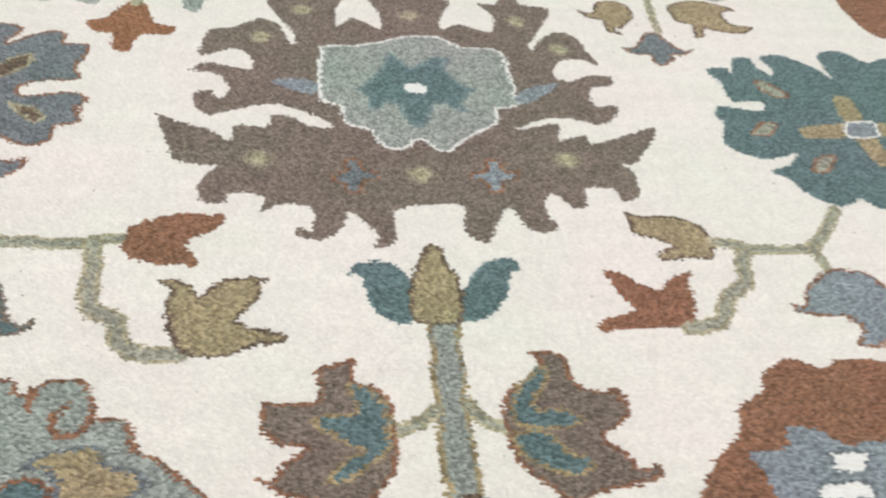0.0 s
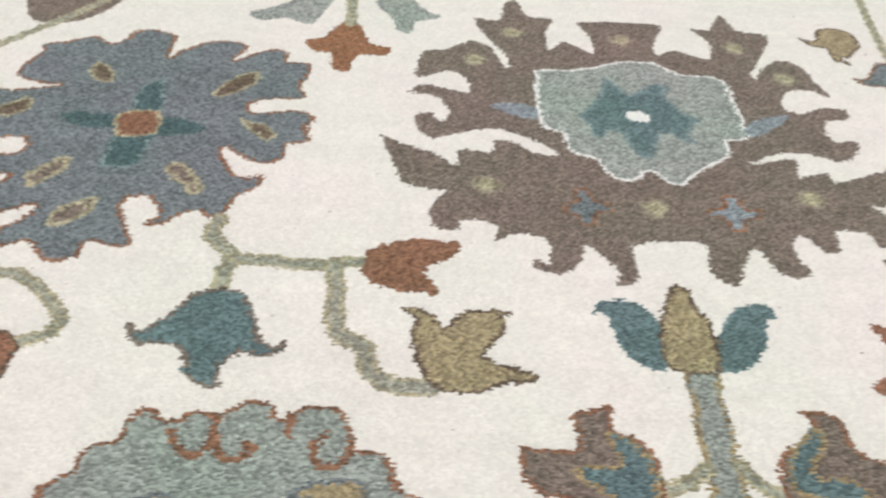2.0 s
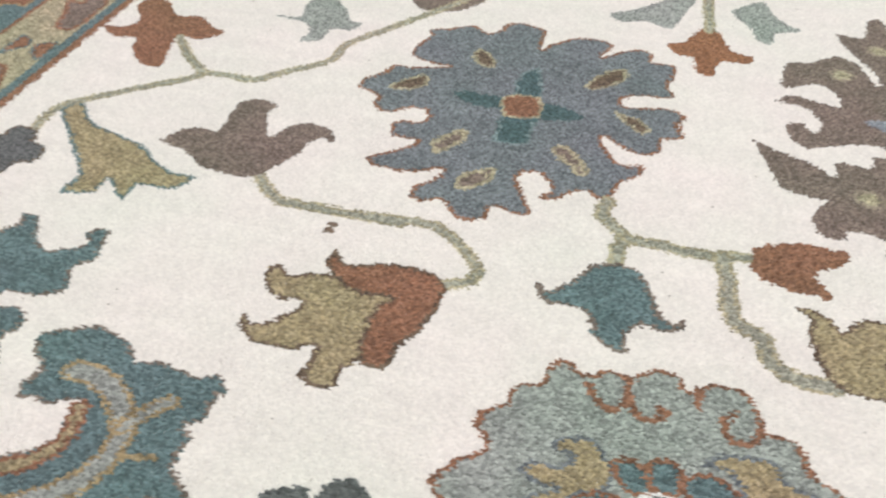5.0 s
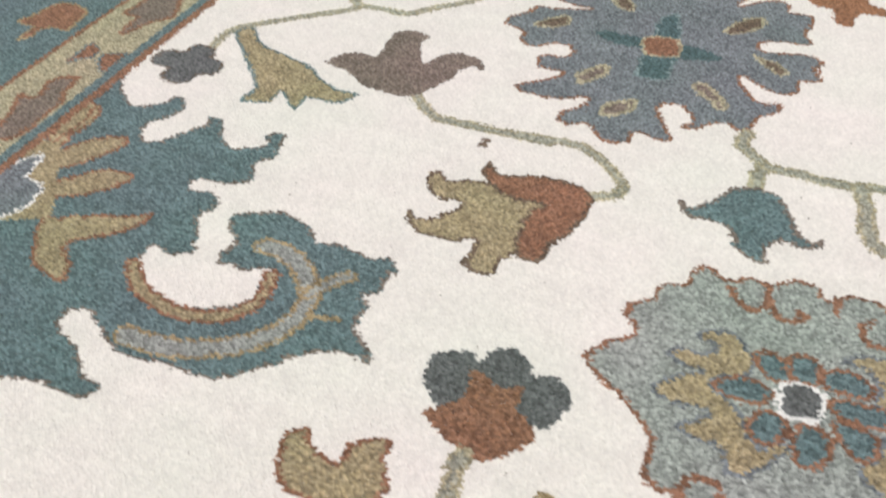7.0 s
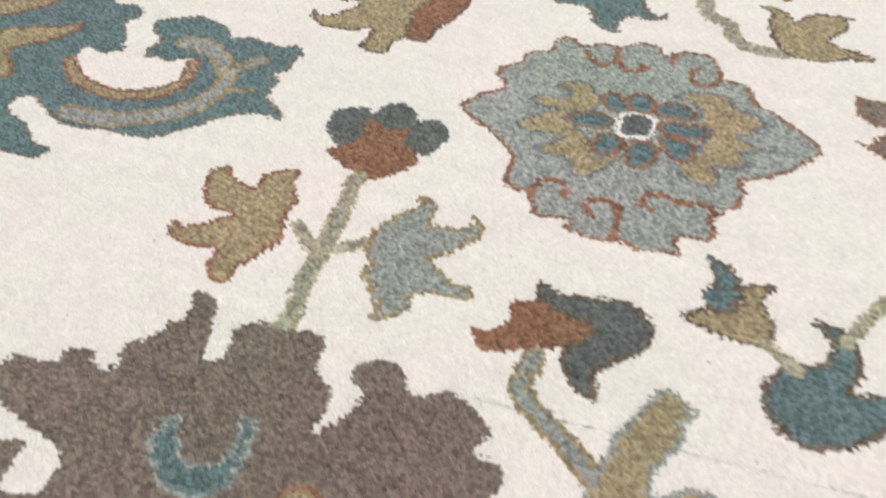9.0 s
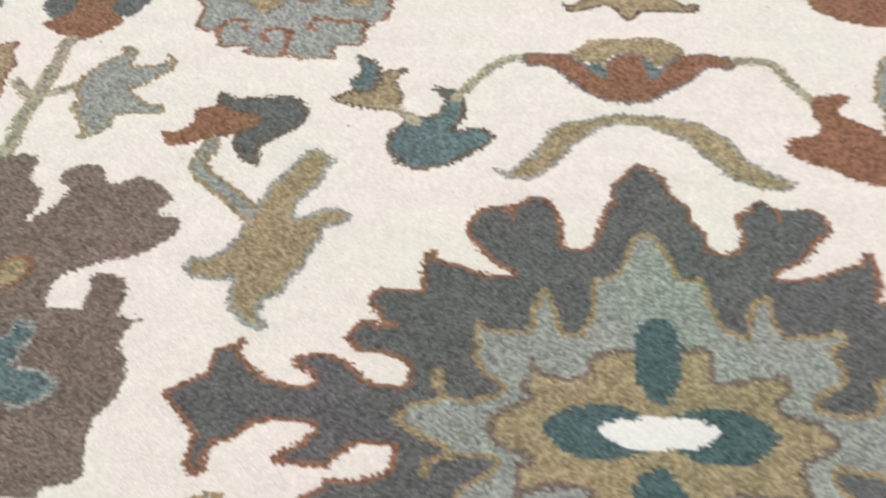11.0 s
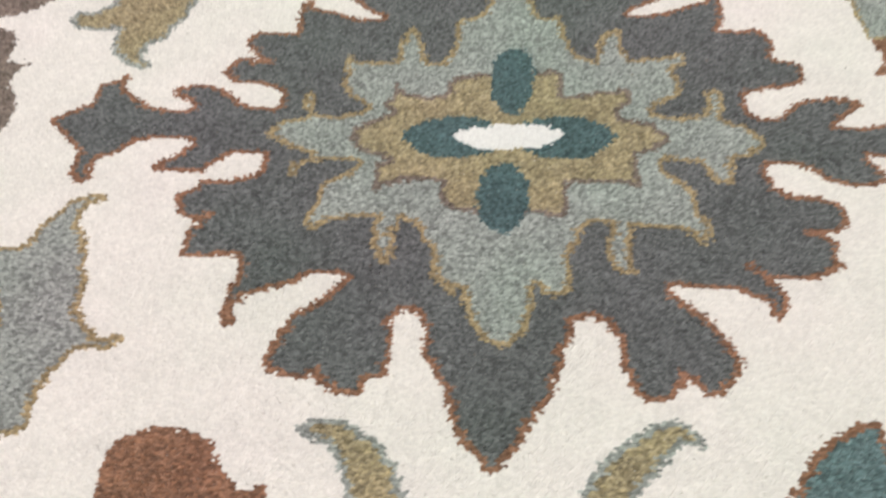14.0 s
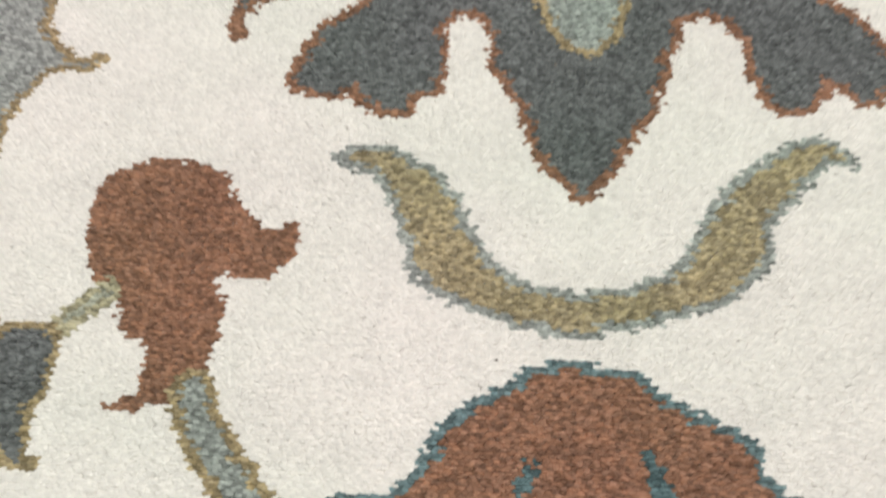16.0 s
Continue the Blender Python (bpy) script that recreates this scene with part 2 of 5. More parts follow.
def beside(grid, line, half):
    """The knots within a distance of an open line."""
    win = grid.window(line.min(0) - half, line.max(0) + half)
    x, y = grid.sx[win], grid.sy[win]
    hit = np.zeros(x.shape, bool)
    for a, b in zip(line[:-1], line[1:]):
        d = b - a
        s = np.clip(((x - a[0]) * d[0] + (y - a[1]) * d[1]) / max(d @ d, 1e-12), 0, 1)
        hit |= (x - a[0] - s * d[0]) ** 2 + (y - a[1] - s * d[1]) ** 2 < half**2
    return win, hit


def shrink(mask, across, along):
    """Takes whole knots off a stretch: across along x, along along y."""
    for _ in range(across):
        grown = np.pad(mask, ((0, 0), (1, 1)), mode="edge")
        mask = grown[:, :-2] & grown[:, 1:-1] & grown[:, 2:]
    for _ in range(along):
        grown = np.pad(mask, ((1, 1), (0, 0)), mode="edge")
        mask = grown[:-2] & grown[1:-1] & grown[2:]
    return mask


EDGING = 0.0038


def tie(found, name, yarn, thing, edge, wide=1):
    """Gives the found knots of each grid to a new layer, and their rim to another."""
    layer = len(LAYERS)
    LAYERS.append((name, yarn, thing, ""))
    if edge:
        LAYERS.append(("edging", edge, thing, ""))
    for grid, (win, hit) in zip(GRIDS, found):
        if hit.size:
            grid.owner[win][hit] = layer
            if edge:
                rx, ry = wide * EDGING / grid.px, wide * EDGING / grid.py
                core = shrink(hit, int(rx), int(ry))
                more = (grid.chance[win] < rx - int(rx)) & ~shrink(core, 1, 0) | (grid.chance[win] < ry - int(ry)) & ~shrink(core, 0, 1)
                grid.owner[win][hit & ~(core & ~more)] = layer + 1


class Motif:
    """One woven figure; its lines are in centimetres from its middle."""

    def __init__(self, name, label, middle):
        self.name, self.label, self.middle = name, label, np.array(middle) / 100

    def shape(self, name, yarn, *arcs, edge="", rings=1):
        ring = smooth([p for arc in arcs for p in arc]) / 100 + self.middle
        tie([inside(g, ring) for g in GRIDS], name, yarn, self, edge, rings)

    def stroke(self, name, yarn, width, line, edge="", rings=1):
        path = smooth(line, False) / 100 + self.middle
        tie([beside(g, path, width / 200) for g in GRIDS], name, yarn, self, edge, rings)

    def dots(self, name, yarn, radius, places, edge="", rings=1):
        turn = np.linspace(0, 2 * np.pi, 12, endpoint=False)
        for x, y in places:
            ring = np.stack([x + radius * 1.15 * np.cos(turn), y + radius * np.sin(turn)], -1) / 100 + self.middle
            tie([inside(g, ring) for g in GRIDS], name, yarn, self, edge, rings)


# ---- the figures of the field ----


m = Motif("palmette", "large taupe brown palmette with jagged claws and pale heart", (26, 110))
m.shape("body", "taupe", [(-36.4, -7.5), (-34.2, -9), (-30.7, -10.4), (-28, -11.9), (-26.3, -13.7), (-25.9, -10.1), (-23.5, -10), (-21.4, -10.6), (-20.8, -7.5), (-18.5, -7.7), (-15.9, -9.9), (-12, -10.4), (-15.7, -6.9), (-20.4, -4.7), (-25.2, -5.9), (-29.3, -7.7), (-31.3, -5.9), (-32.1, -2.5), (-29.6, -1.4), (-29, -3.2), (-27.6, -3.2), (-27, -1), (-28.2, 1.9), (-30.3, 3.3), (-33, 3.6), (-30.4, 5.9), (-24.2, 4.2), (-24.6, 8.5), (-27.2, 10), (-31.8, 7.8), (-32, 11.2), (-30.9, 15.6), (-27.5, 16.8), (-23.4, 20), (-20.3, 18.4), (-18.5, 12.3), (-17.4, 11.9)],
        [(-17.8, 15.4), (-22.1, 24.9), (-22.5, 29), (-22.4, 28.1), (-18.4, 27.8), (-17.1, 33.9), (-15, 35.4), (-13.3, 29.6), (-8.9, 29.1), (-10.7, 24.8), (-10.9, 18.5), (-7.7, 21.3), (-3.5, 17.6), (-3.3, 22.7), (-4.9, 28.1), (-1.1, 28.9), (4.9, 29.2), (9.6, 28.4), (7.3, 22.9), (7, 18.5), (10.1, 20.3), (15.4, 18), (16.7, 23.8), (14.5, 28.2), (17.7, 27.9), (21.2, 34), (22.9, 28.5), (28, 27), (20.8, 13.2), (21.8, 12.8), (22.8, 14.9), (27.3, 19), (30.3, 17.4), (31.3, 13), (31.9, 7.9), (30, 9.9)],
        [(26.1, 9.6), (24.1, 7.3), (23.6, 4), (26.2, 3.4), (29.9, 5.3), (33.4, 4.7), (32.2, 2.2), (29.2, 1.6), (27.9, -1.9), (28.8, -4), (30.4, -3.1), (31.9, -3.8), (30.3, -7), (27.3, -8.5), (24.3, -7.3), (20.2, -7), (16.4, -8.6), (14.2, -10.3), (20.9, -8.6), (20.2, -12.6), (24.4, -11.1), (25, -13.4), (36.1, -8.9), (35.1, -11.9), (30.3, -17.8), (28.2, -17.9), (29.4, -20.2), (28.7, -24.8), (26, -26.2), (25.4, -23.7), (24, -23.3), (21.3, -23.4), (20.5, -27.2), (18.8, -27.7), (16.4, -24.6), (14.8, -26.3)],
        [(14.7, -29.4), (15.8, -30.9), (13.9, -32.4), (11.6, -31.5), (10, -27.4), (7.8, -30.1), (6.3, -33.8), (4.6, -33.6), (3.3, -31.2), (3.8, -27.2), (-0.1, -26.7), (-5.2, -28), (-5.3, -32.4), (-6.3, -34.3), (-8.5, -34.6), (-7.5, -32.5), (-10.7, -28.1), (-12, -31.2), (-14.5, -33.1), (-17.3, -32.5), (-17.5, -30.8), (-15.7, -31.6), (-15.2, -28.8), (-16.1, -27), (-19.2, -26.6), (-21.7, -27.8), (-21.4, -25.4), (-23.4, -24.4), (-25.7, -24.5), (-26.1, -26.1), (-27.7, -26.6), (-29.3, -25.6), (-29.6, -22.5), (-27.8, -19), (-30.6, -18.6), (-33.1, -17.6)])
m.shape("heart", "pale", [(-13.7, 11.6), (-9.6, 12.2), (-5, 13.4), (-0.2, 15.6), (5.5, 16.2), (9.6, 12.9), (14.2, 12.8), (16.6, 10.6), (15.7, -4), (12.3, -5), (11.9, -8.4), (8.4, -11.3), (6.6, -12.7), (3.6, -15.9), (1.4, -15), (-0.2, -12.9), (-2.5, -15.2), (-5.1, -15.1), (-6.8, -12.7), (-7.4, -10.8), (-10.8, -9.3), (-11.3, -5), (-14, -3.8)], edge="white")
m.shape("star", "teal", [(-2.8, 10.5), (-0.7, 7.5), (0.4, 6), (3, 8.4), (4.9, 9.6), (6.9, 8.9), (5.9, 6), (6.9, 3), (8.7, 0.9), (9.9, 0.1), (8.4, -1.5), (7.2, -3.8), (7.8, -6.1), (5.8, -5.5), (4.5, -3.9), (2.9, -4.3), (1.8, -7.6), (0.2, -10.4), (-1.4, -9.3), (-2.3, -7.1), (-2.5, -4.9), (-4.3, -4), (-5.1, -5.5), (-7, -5.6), (-7.2, -2.5), (-8.4, -0.4), (-6.5, 2.2), (-4.7, 5.3)], edge="haze", rings=1.2)
m.shape("eye", "white", [(-1, 1.2), (1.5, 1.4), (2.2, -1), (-0.8, -0.9)])
m.dots("dot", "straw", 1.9, [(-22.3, -17.3), (-1, -20.8), (20.3, -17.2), (-23, 14), (-16.4, 23.6), (1.8, 22.7), (20.7, 22.2), (26.3, 12.9)], edge="dusk", rings=1.3)
m.shape("cross", "slate", [(-13, -21.1), (-11.4, -20), (-11.1, -17.5), (-9.1, -17.2), (-8.7, -19.6), (-6.9, -20), (-6.9, -21.8), (-8.7, -22.3), (-8.9, -24.5), (-11.1, -24.4), (-11.3, -22.5), (-12.6, -22.5)], edge="rust")
m.shape("cross", "blue", [(5.6, -20.6), (7.7, -19.9), (8.2, -17.6), (10.7, -17.6), (10.5, -19.7), (12.9, -19.8), (12.2, -21.7), (10.3, -22.1), (9.6, -24.4), (7.6, -24.4), (7.5, -22.2), (5.8, -21.9)], edge="rust")
m.shape("arrow", "blue", [(-21.1, 1.2), (-17, 2.2), (-14.5, 0.9), (-14.6, -1.8), (-17.5, -1.4)])
m.shape("arrow", "blue", [(15.9, -1), (19.9, 1.7), (23.6, 2.4), (21.2, -0.4), (17.2, -3.4), (15.8, -3.2)])

m = Motif("blue_flower", "slate blue rounded flower with rust edging and green cross", (-44, 102))
m.shape("body", "slate", [(-16.8, -17.3), (-13.1, -14.6), (-11.3, -12.1), (-15, -11.8), (-16, -9), (-15.2, -8), (-12.3, -7.5), (-11.5, -5.8), (-12.9, -4.3), (-15.3, -4.8), (-16.2, -5.9), (-18.7, -6.3), (-20.4, -4.4), (-20.5, -2.3), (-23.8, -0.8), (-24.1, 1.4), (-22.1, 3.6), (-20.5, 6.7), (-17, 6.9), (-12.1, 8.5), (-15.1, 8.7), (-18.5, 10.3), (-19.1, 13.7), (-17.8, 17), (-18.3, 19.5), (-15.3, 20.7), (-11.4, 22.9), (-9, 20.9), (-7.1, 21.9), (-6.3, 24.8)],
        [(-3.1, 25.6), (0.6, 23.9), (0.7, 17.6), (2.3, 20.2), (6.1, 23), (10.4, 23.1), (12.2, 21.6), (10.1, 17.2), (12.9, 19.9), (16.2, 21.7), (18.2, 20.8), (18.5, 18.1), (21.9, 18), (22.1, 13.6), (21.2, 11.5), (22.3, 8.3), (16.9, 7.5), (15, 6), (15.6, 3.9), (21.1, 5.3), (24.2, 4), (23.6, 1.4), (24.1, -2), (21.4, -3), (21.2, -6.2), (18.9, -7.5), (16.2, -6.5), (13.3, -4.3), (13.8, -6.6), (16.4, -10.5)],
        [(19.2, -9.7), (19.1, -12.3), (16.8, -14.2), (16.3, -16.5), (15.5, -18.1), (14, -18.2), (12.2, -17.2), (10.5, -18.5), (9.3, -20), (7.1, -20.3), (8.2, -18.2), (7.6, -16.5), (6.2, -15), (4.3, -15.5), (3.8, -17.5), (6.7, -23.3), (5.2, -24.2), (1.8, -23.3), (1.7, -25.5), (-0.1, -26.6), (-2.5, -26.5), (-4.5, -23.6), (-7.2, -24.8), (-8.9, -23.9), (-8.9, -22.1), (-7.1, -20.3), (-6.2, -17.6), (-10.3, -19.2), (-15.1, -19.2)], edge="rust")
m.shape("arm", "green", [(-0.6, 2.4), (-1.2, 6.8), (-0.7, 9.6), (1.6, 11.5), (3, 7), (3.5, 3.4), (2.7, 2.3)], edge="haze", rings=0.82)
m.shape("arm", "green", [(-1.2, -2.5), (-1.4, -7.5), (-1, -9.7), (2.4, -9.5), (3.7, -8.6), (3.8, -4.9), (3.7, -1.8)], edge="haze", rings=0.82)
m.shape("arm", "green", [(-9.5, 0.8), (-8.1, 2), (-5.6, 1.9), (-1.7, 1.7), (-1.4, -1.2), (-4.7, -1.5), (-7.4, -0.6)])
m.shape("arm", "green", [(3.3, 1.5), (6.1, 1.6), (8.7, 0.7), (10.4, -0.5), (8, -1.9), (4, -2.2)])
m.shape("centre", "rust", [(-1.9, 2.4), (3.2, 3.2), (3.9, -2.2), (-1.1, -3.1)], edge="straw")
m.shape("seed", "brown", [(-9.4, 12.5), (-8.9, 15.2), (-7.5, 14.8), (-5.4, 12.2), (-5.4, 9.8), (-7.7, 10.3)], edge="straw")
m.shape("seed", "brown", [(-19.5, 0.7), (-17.2, 3.5), (-15.5, 5), (-13.8, 3.7), (-14.7, 1.2), (-17.7, -0.1)], edge="straw")
m.shape("seed", "brown", [(9.2, 8.2), (10.4, 11.6), (12.7, 14.1), (14.7, 14.9), (15.2, 12.1), (12.9, 9.1), (10.6, 7.5)], edge="straw")
m.shape("seed", "brown", [(14.2, 2.2), (15.8, 2), (18.2, 1), (19.7, -1.2), (18.4, -2.3), (16.4, -0.8)], edge="straw")
m.shape("seed", "taupe", [(-8.9, -13.7), (-9.2, -11.4), (-7.8, -9.5), (-6.2, -8), (-4.8, -8.2), (-5, -10.4), (-6.2, -12.4), (-7.6, -14.1)], edge="straw", rings=1.3)
m.shape("seed", "taupe", [(6.9, -9.2), (8.2, -8), (9.7, -8.8), (11.9, -11.6), (12.5, -13.5), (11.2, -14.3), (9.7, -12.4), (8.1, -11.3)], edge="straw", rings=1.3)
m.shape("seed", "taupe", [(-3.9, -20.9), (-3.3, -17.5), (0.5, -15.5), (0.6, -18.3), (-1.7, -20.7)], edge="straw", rings=1.3)

m = Motif("teal_flower", "teal rounded flower with gold cross and rust seeds", (99, 104))
m.shape("body", "teal", [(-21.9, 14.2), (-17.5, 15), (-17.3, 13.2), (-15, 18.3), (-11.7, 18.5), (-11.8, 15.9), (-10, 12.8), (-9, 15), (-9.7, 18.9), (-5.1, 19.8), (-0.4, 15.9), (1.3, 12.5), (2, 19.9), (5.3, 21.8), (8.6, 21.3), (11.3, 18), (15.5, 19.8), (23.2, 18.6), (26.6, 13.1), (26, 2.5), (14.1, -11.6)],
        [(0.1, -19.7), (-8.9, -22.1), (-10.8, -19.7), (-14.9, -21.4), (-18.5, -19), (-20.2, -15.2), (-22, -13.3), (-18.6, -12), (-15.9, -9.1), (-21.7, -10.6), (-25.3, -8.6), (-26.8, -6.5), (-24.6, -1.3), (-25.4, 0.2), (-23.7, 3.3), (-17, 1.9), (-15.3, 4.5), (-20.7, 4.6), (-21, 7.5), (-20.5, 10.1)])
m.shape("arm", "gold", [(-1.9, 6.2), (1.2, 6.7), (0.4, 0.1), (-3.4, -1)])
m.shape("arm", "gold", [(-12.1, -2.5), (-3.6, -1.2), (-4.6, -4.7), (-12.5, -5.2)])
m.shape("arm", "gold", [(-3.8, -5.4), (-0.1, -4.9), (-1.5, -11.7), (-3.7, -12)])
m.shape("arm", "gold", [(2.9, -0.6), (10.5, -1.5), (8.6, -4.6), (1, -4.2)])
m.shape("centre", "blue", [(-3.7, -1.1), (1.9, -0.4), (0.8, -4.5), (-4.8, -5.2)], edge="white")
m.shape("seed", "sage", [(-14.3, 11.2), (-11.6, 10.5), (-9.5, 6.6), (-12.1, 5.8), (-14.3, 7.8)], edge="rust")
m.shape("seed", "sage", [(-21.4, -4.2), (-18.3, -1.1), (-15.5, -1.5), (-18.2, -4.6)], edge="rust")
m.shape("seed", "sage", [(-15.4, -12.9), (-12.9, -9.8), (-9.4, -9.4), (-12, -12.9), (-14.6, -14)], edge="rust")

m = Motif("bud_stem", "thick grey blue stem with tan edges and side shoots", (24, 52))
m.stroke("stem", "greyblue", 3.6, [(0.6, 11.7), (0, 1.5), (-0.4, -6.9), (-0.1, -3.3), (-0.2, -10.8)], edge="tan")
m.stroke("shoot", "sage", 1.6, [(-1.5, 0.2), (-3.8, -1.6), (-6.3, -2.3)], edge="straw")
m.stroke("shoot", "sage", 1.6, [(1.6, 0.5), (3, -1.6), (5.4, -2.7)], edge="straw")

m = Motif("bud", "gold bud with brown edge between two teal leaves", (18, 68))
m.shape("leaf", "teal", [(-3.6, 2.8), (-2.8, 4.7), (1.3, 5), (3.6, 1.6), (2.9, -4), (2.9, -4.8), (0.2, -3.9), (-1.3, -1.7), (-2.4, 3.2)])
m.shape("leaf", "teal", [(9.5, -0), (11.5, 3.4), (13.8, 5.1), (16.5, 5.2), (16.8, 3.1), (15.9, 3.5), (15.1, 0.5), (14.3, -1.5), (11.5, -4), (8.3, -4.7), (9.3, -2.8)])
m.shape("bud", "gold", [(6.7, 8.2), (7.9, 6.9), (8.1, 4.7), (9.1, 2.9), (9.5, -0), (9.2, -3.2), (8, -4.9), (5, -4.7), (3, -3.9), (3.4, 1.6), (5.3, 6.4)], edge="brown")

m = Motif("trefoil_leaf", "brown three pointed leaf with teal heart and rust edging", (11, 49))
m.shape("leaf", "taupe", [(-6, 4.9), (-3.6, 4.5), (-0.6, 4.8), (-0.3, 6.5), (-0.6, 8.6), (3.5, 9.8), (3.1, 7.1), (5.4, 6.2), (6.9, 4.1), (6.9, -2.4), (7.2, 1.5), (6.8, -3.5), (5.3, -5.4), (4.1, -8.4), (2.3, -9), (0.5, -6.5), (-3, -5.7), (-6.7, -3.3), (-4.8, -3.8), (-4, -2.3), (-2, -0.6), (-4.1, -0.2), (-5.7, 1.2)], edge="rust")
m.shape("heart", "teal", [(2.8, 7), (4.7, 6.1), (6.3, 4.6), (6.9, 2), (6.4, -1.2), (3.8, -3.5), (1.5, -4.6), (-0, -4.2), (2.3, -1.7), (3.6, -1.3), (-0.6, 1.4), (-1.2, 2.6), (0.7, 3.2), (3.5, 3), (2.5, 5.7)], edge="tan")

m = Motif("trefoil_leaf", "brown three pointed leaf with teal heart and rust edging", (36, 50))
m.shape("leaf", "taupe", [(-2.6, 8.8), (-1, 9), (1.3, 8), (1.3, 5.3), (3.3, 3.4), (6.4, 3.3), (6.3, 0.1), (3, -2.1), (4.7, -4.1), (5.4, -5.8), (7.7, -5.7), (7.6, -7.1), (0.4, -8.3), (-2.3, -9.9), (-3.4, -7.7), (-5.1, -6.5), (-6.8, -3.7), (-6.6, 0.8), (-6.9, -3.4), (-6.6, 3.2), (-2.5, 6.3), (-1.9, 7.7)], edge="rust")
m.shape("heart", "teal", [(-5.8, 3.1), (-4.9, 4.4), (-2.6, 6.6), (-1.4, 7.1), (-1.2, 5.1), (-3.5, 1.7), (-0.8, 1.5), (1.3, 0.3), (0.2, -0.8), (-4.3, -0.9), (-6, -0.1)], edge="tan")
m.shape("heart", "teal", [(-6.4, -1.3), (-4.3, -0.8), (-2.3, -1.6), (-1.3, -3.2), (1.1, -4.7), (0.8, -6), (-2.2, -6.1), (-4.3, -5.1), (-6.2, -3.4)], edge="tan")

m = Motif("pendant_flower", "gold drooping flower with brown edge", (24, 38))
m.shape("body", "gold", [(-8.9, -1.7), (-7.5, -2.4), (-2.8, 3.4), (0.6, 4.6), (3.2, 3.2), (5.2, 0.5), (6, -1.4), (8.4, -1.5), (7.6, -3.5), (1.6, -3.3), (-0.5, -5.5), (-3.2, -2.4), (-5.9, -3.5), (-8.3, -3.7)], edge="brown")

m = Motif("vine", "thin sage green vine with angular bends", (-27, 78))
m.stroke("stem", "sage", 2.0, [(-1.4, 5.4), (-1.7, 2.5), (1.3, -0.8), (0.7, -3.4), (0.9, -6.3)], edge="straw")
m.stroke("stem", "sage", 1.9, [(1.3, -0.8), (10.8, -1.5), (12.4, -1.3), (14.2, -0.7), (15.9, -0.6)], edge="straw")
m.stroke("stem", "sage", 2.3, [(12.6, -1.2), (13.2, -4.2), (13.4, -7.7), (13.7, -10.2), (14.6, -12), (16, -12.5), (17, -13.4), (17.3, -15.1), (18, -16.5), (19.4, -17.6), (21.4, -17.9), (23.6, -17.9)], edge="straw")

m = Motif("rust_bud", "rust red two lobed bud", (-6, 77))
m.shape("body", "rust", [(-5.1, 0), (-4.8, 2.1), (-2.4, 3.8), (0.5, 4.6), (4, 4.5), (6, 4.5), (5.6, 2.5), (4.2, 1.2), (2.3, 0), (2, -1.3), (3.4, -2.9), (3.7, -4.3), (2.4, -4.2), (-0.4, -3.9), (-2.7, -3.4), (-4.2, -2.5), (-5.1, -1.2)])

m = Motif("gold_leaf", "olive gold leaf with brown edge and pointed lobes", (0, 65))
m.shape("body", "gold", [(-6.8, 5.8), (-4.6, 5.6), (-2.8, 4.5), (-1.8, 3), (-1.2, 3.9), (0.1, 5.4), (2.6, 5.8), (5.3, 5.7), (4.5, 4.4), (4.4, 2.5), (2.7, 0.3), (2.3, -0.6), (4.4, -1.7), (7, -2.4), (7.4, -3.6), (5.9, -4.1), (4.4, -4), (2.4, -5), (-0.1, -5.5), (-2.6, -5.1), (-4, -3.8), (-4.9, -1.5), (-5.5, 2), (-5, 3.8), (-6, 4.9)], edge="brown")

m = Motif("teal_tulip", "teal drooping tulip with fine brown edge", (-26, 66))
m.shape("body", "teal", [(-8.6, 0.4), (-7.8, 0.9), (-7.5, -0.1), (-4.9, 2), (-3.2, 5.1), (-0.4, 6.4), (1.9, 6), (3.7, 4.1), (5, 0.5), (6.4, -1.5), (7.7, -0.6), (7.9, -2), (6, -2.9), (4, -2.6), (2.6, -3.3), (2.1, -4.8), (2.3, -6.8), (1.4, -7.1), (-0.4, -6.2), (-1.8, -5), (-1.9, -3.6), (-2.7, -2.1), (-4.2, -1.6), (-7, -1.9)], edge="taupe")

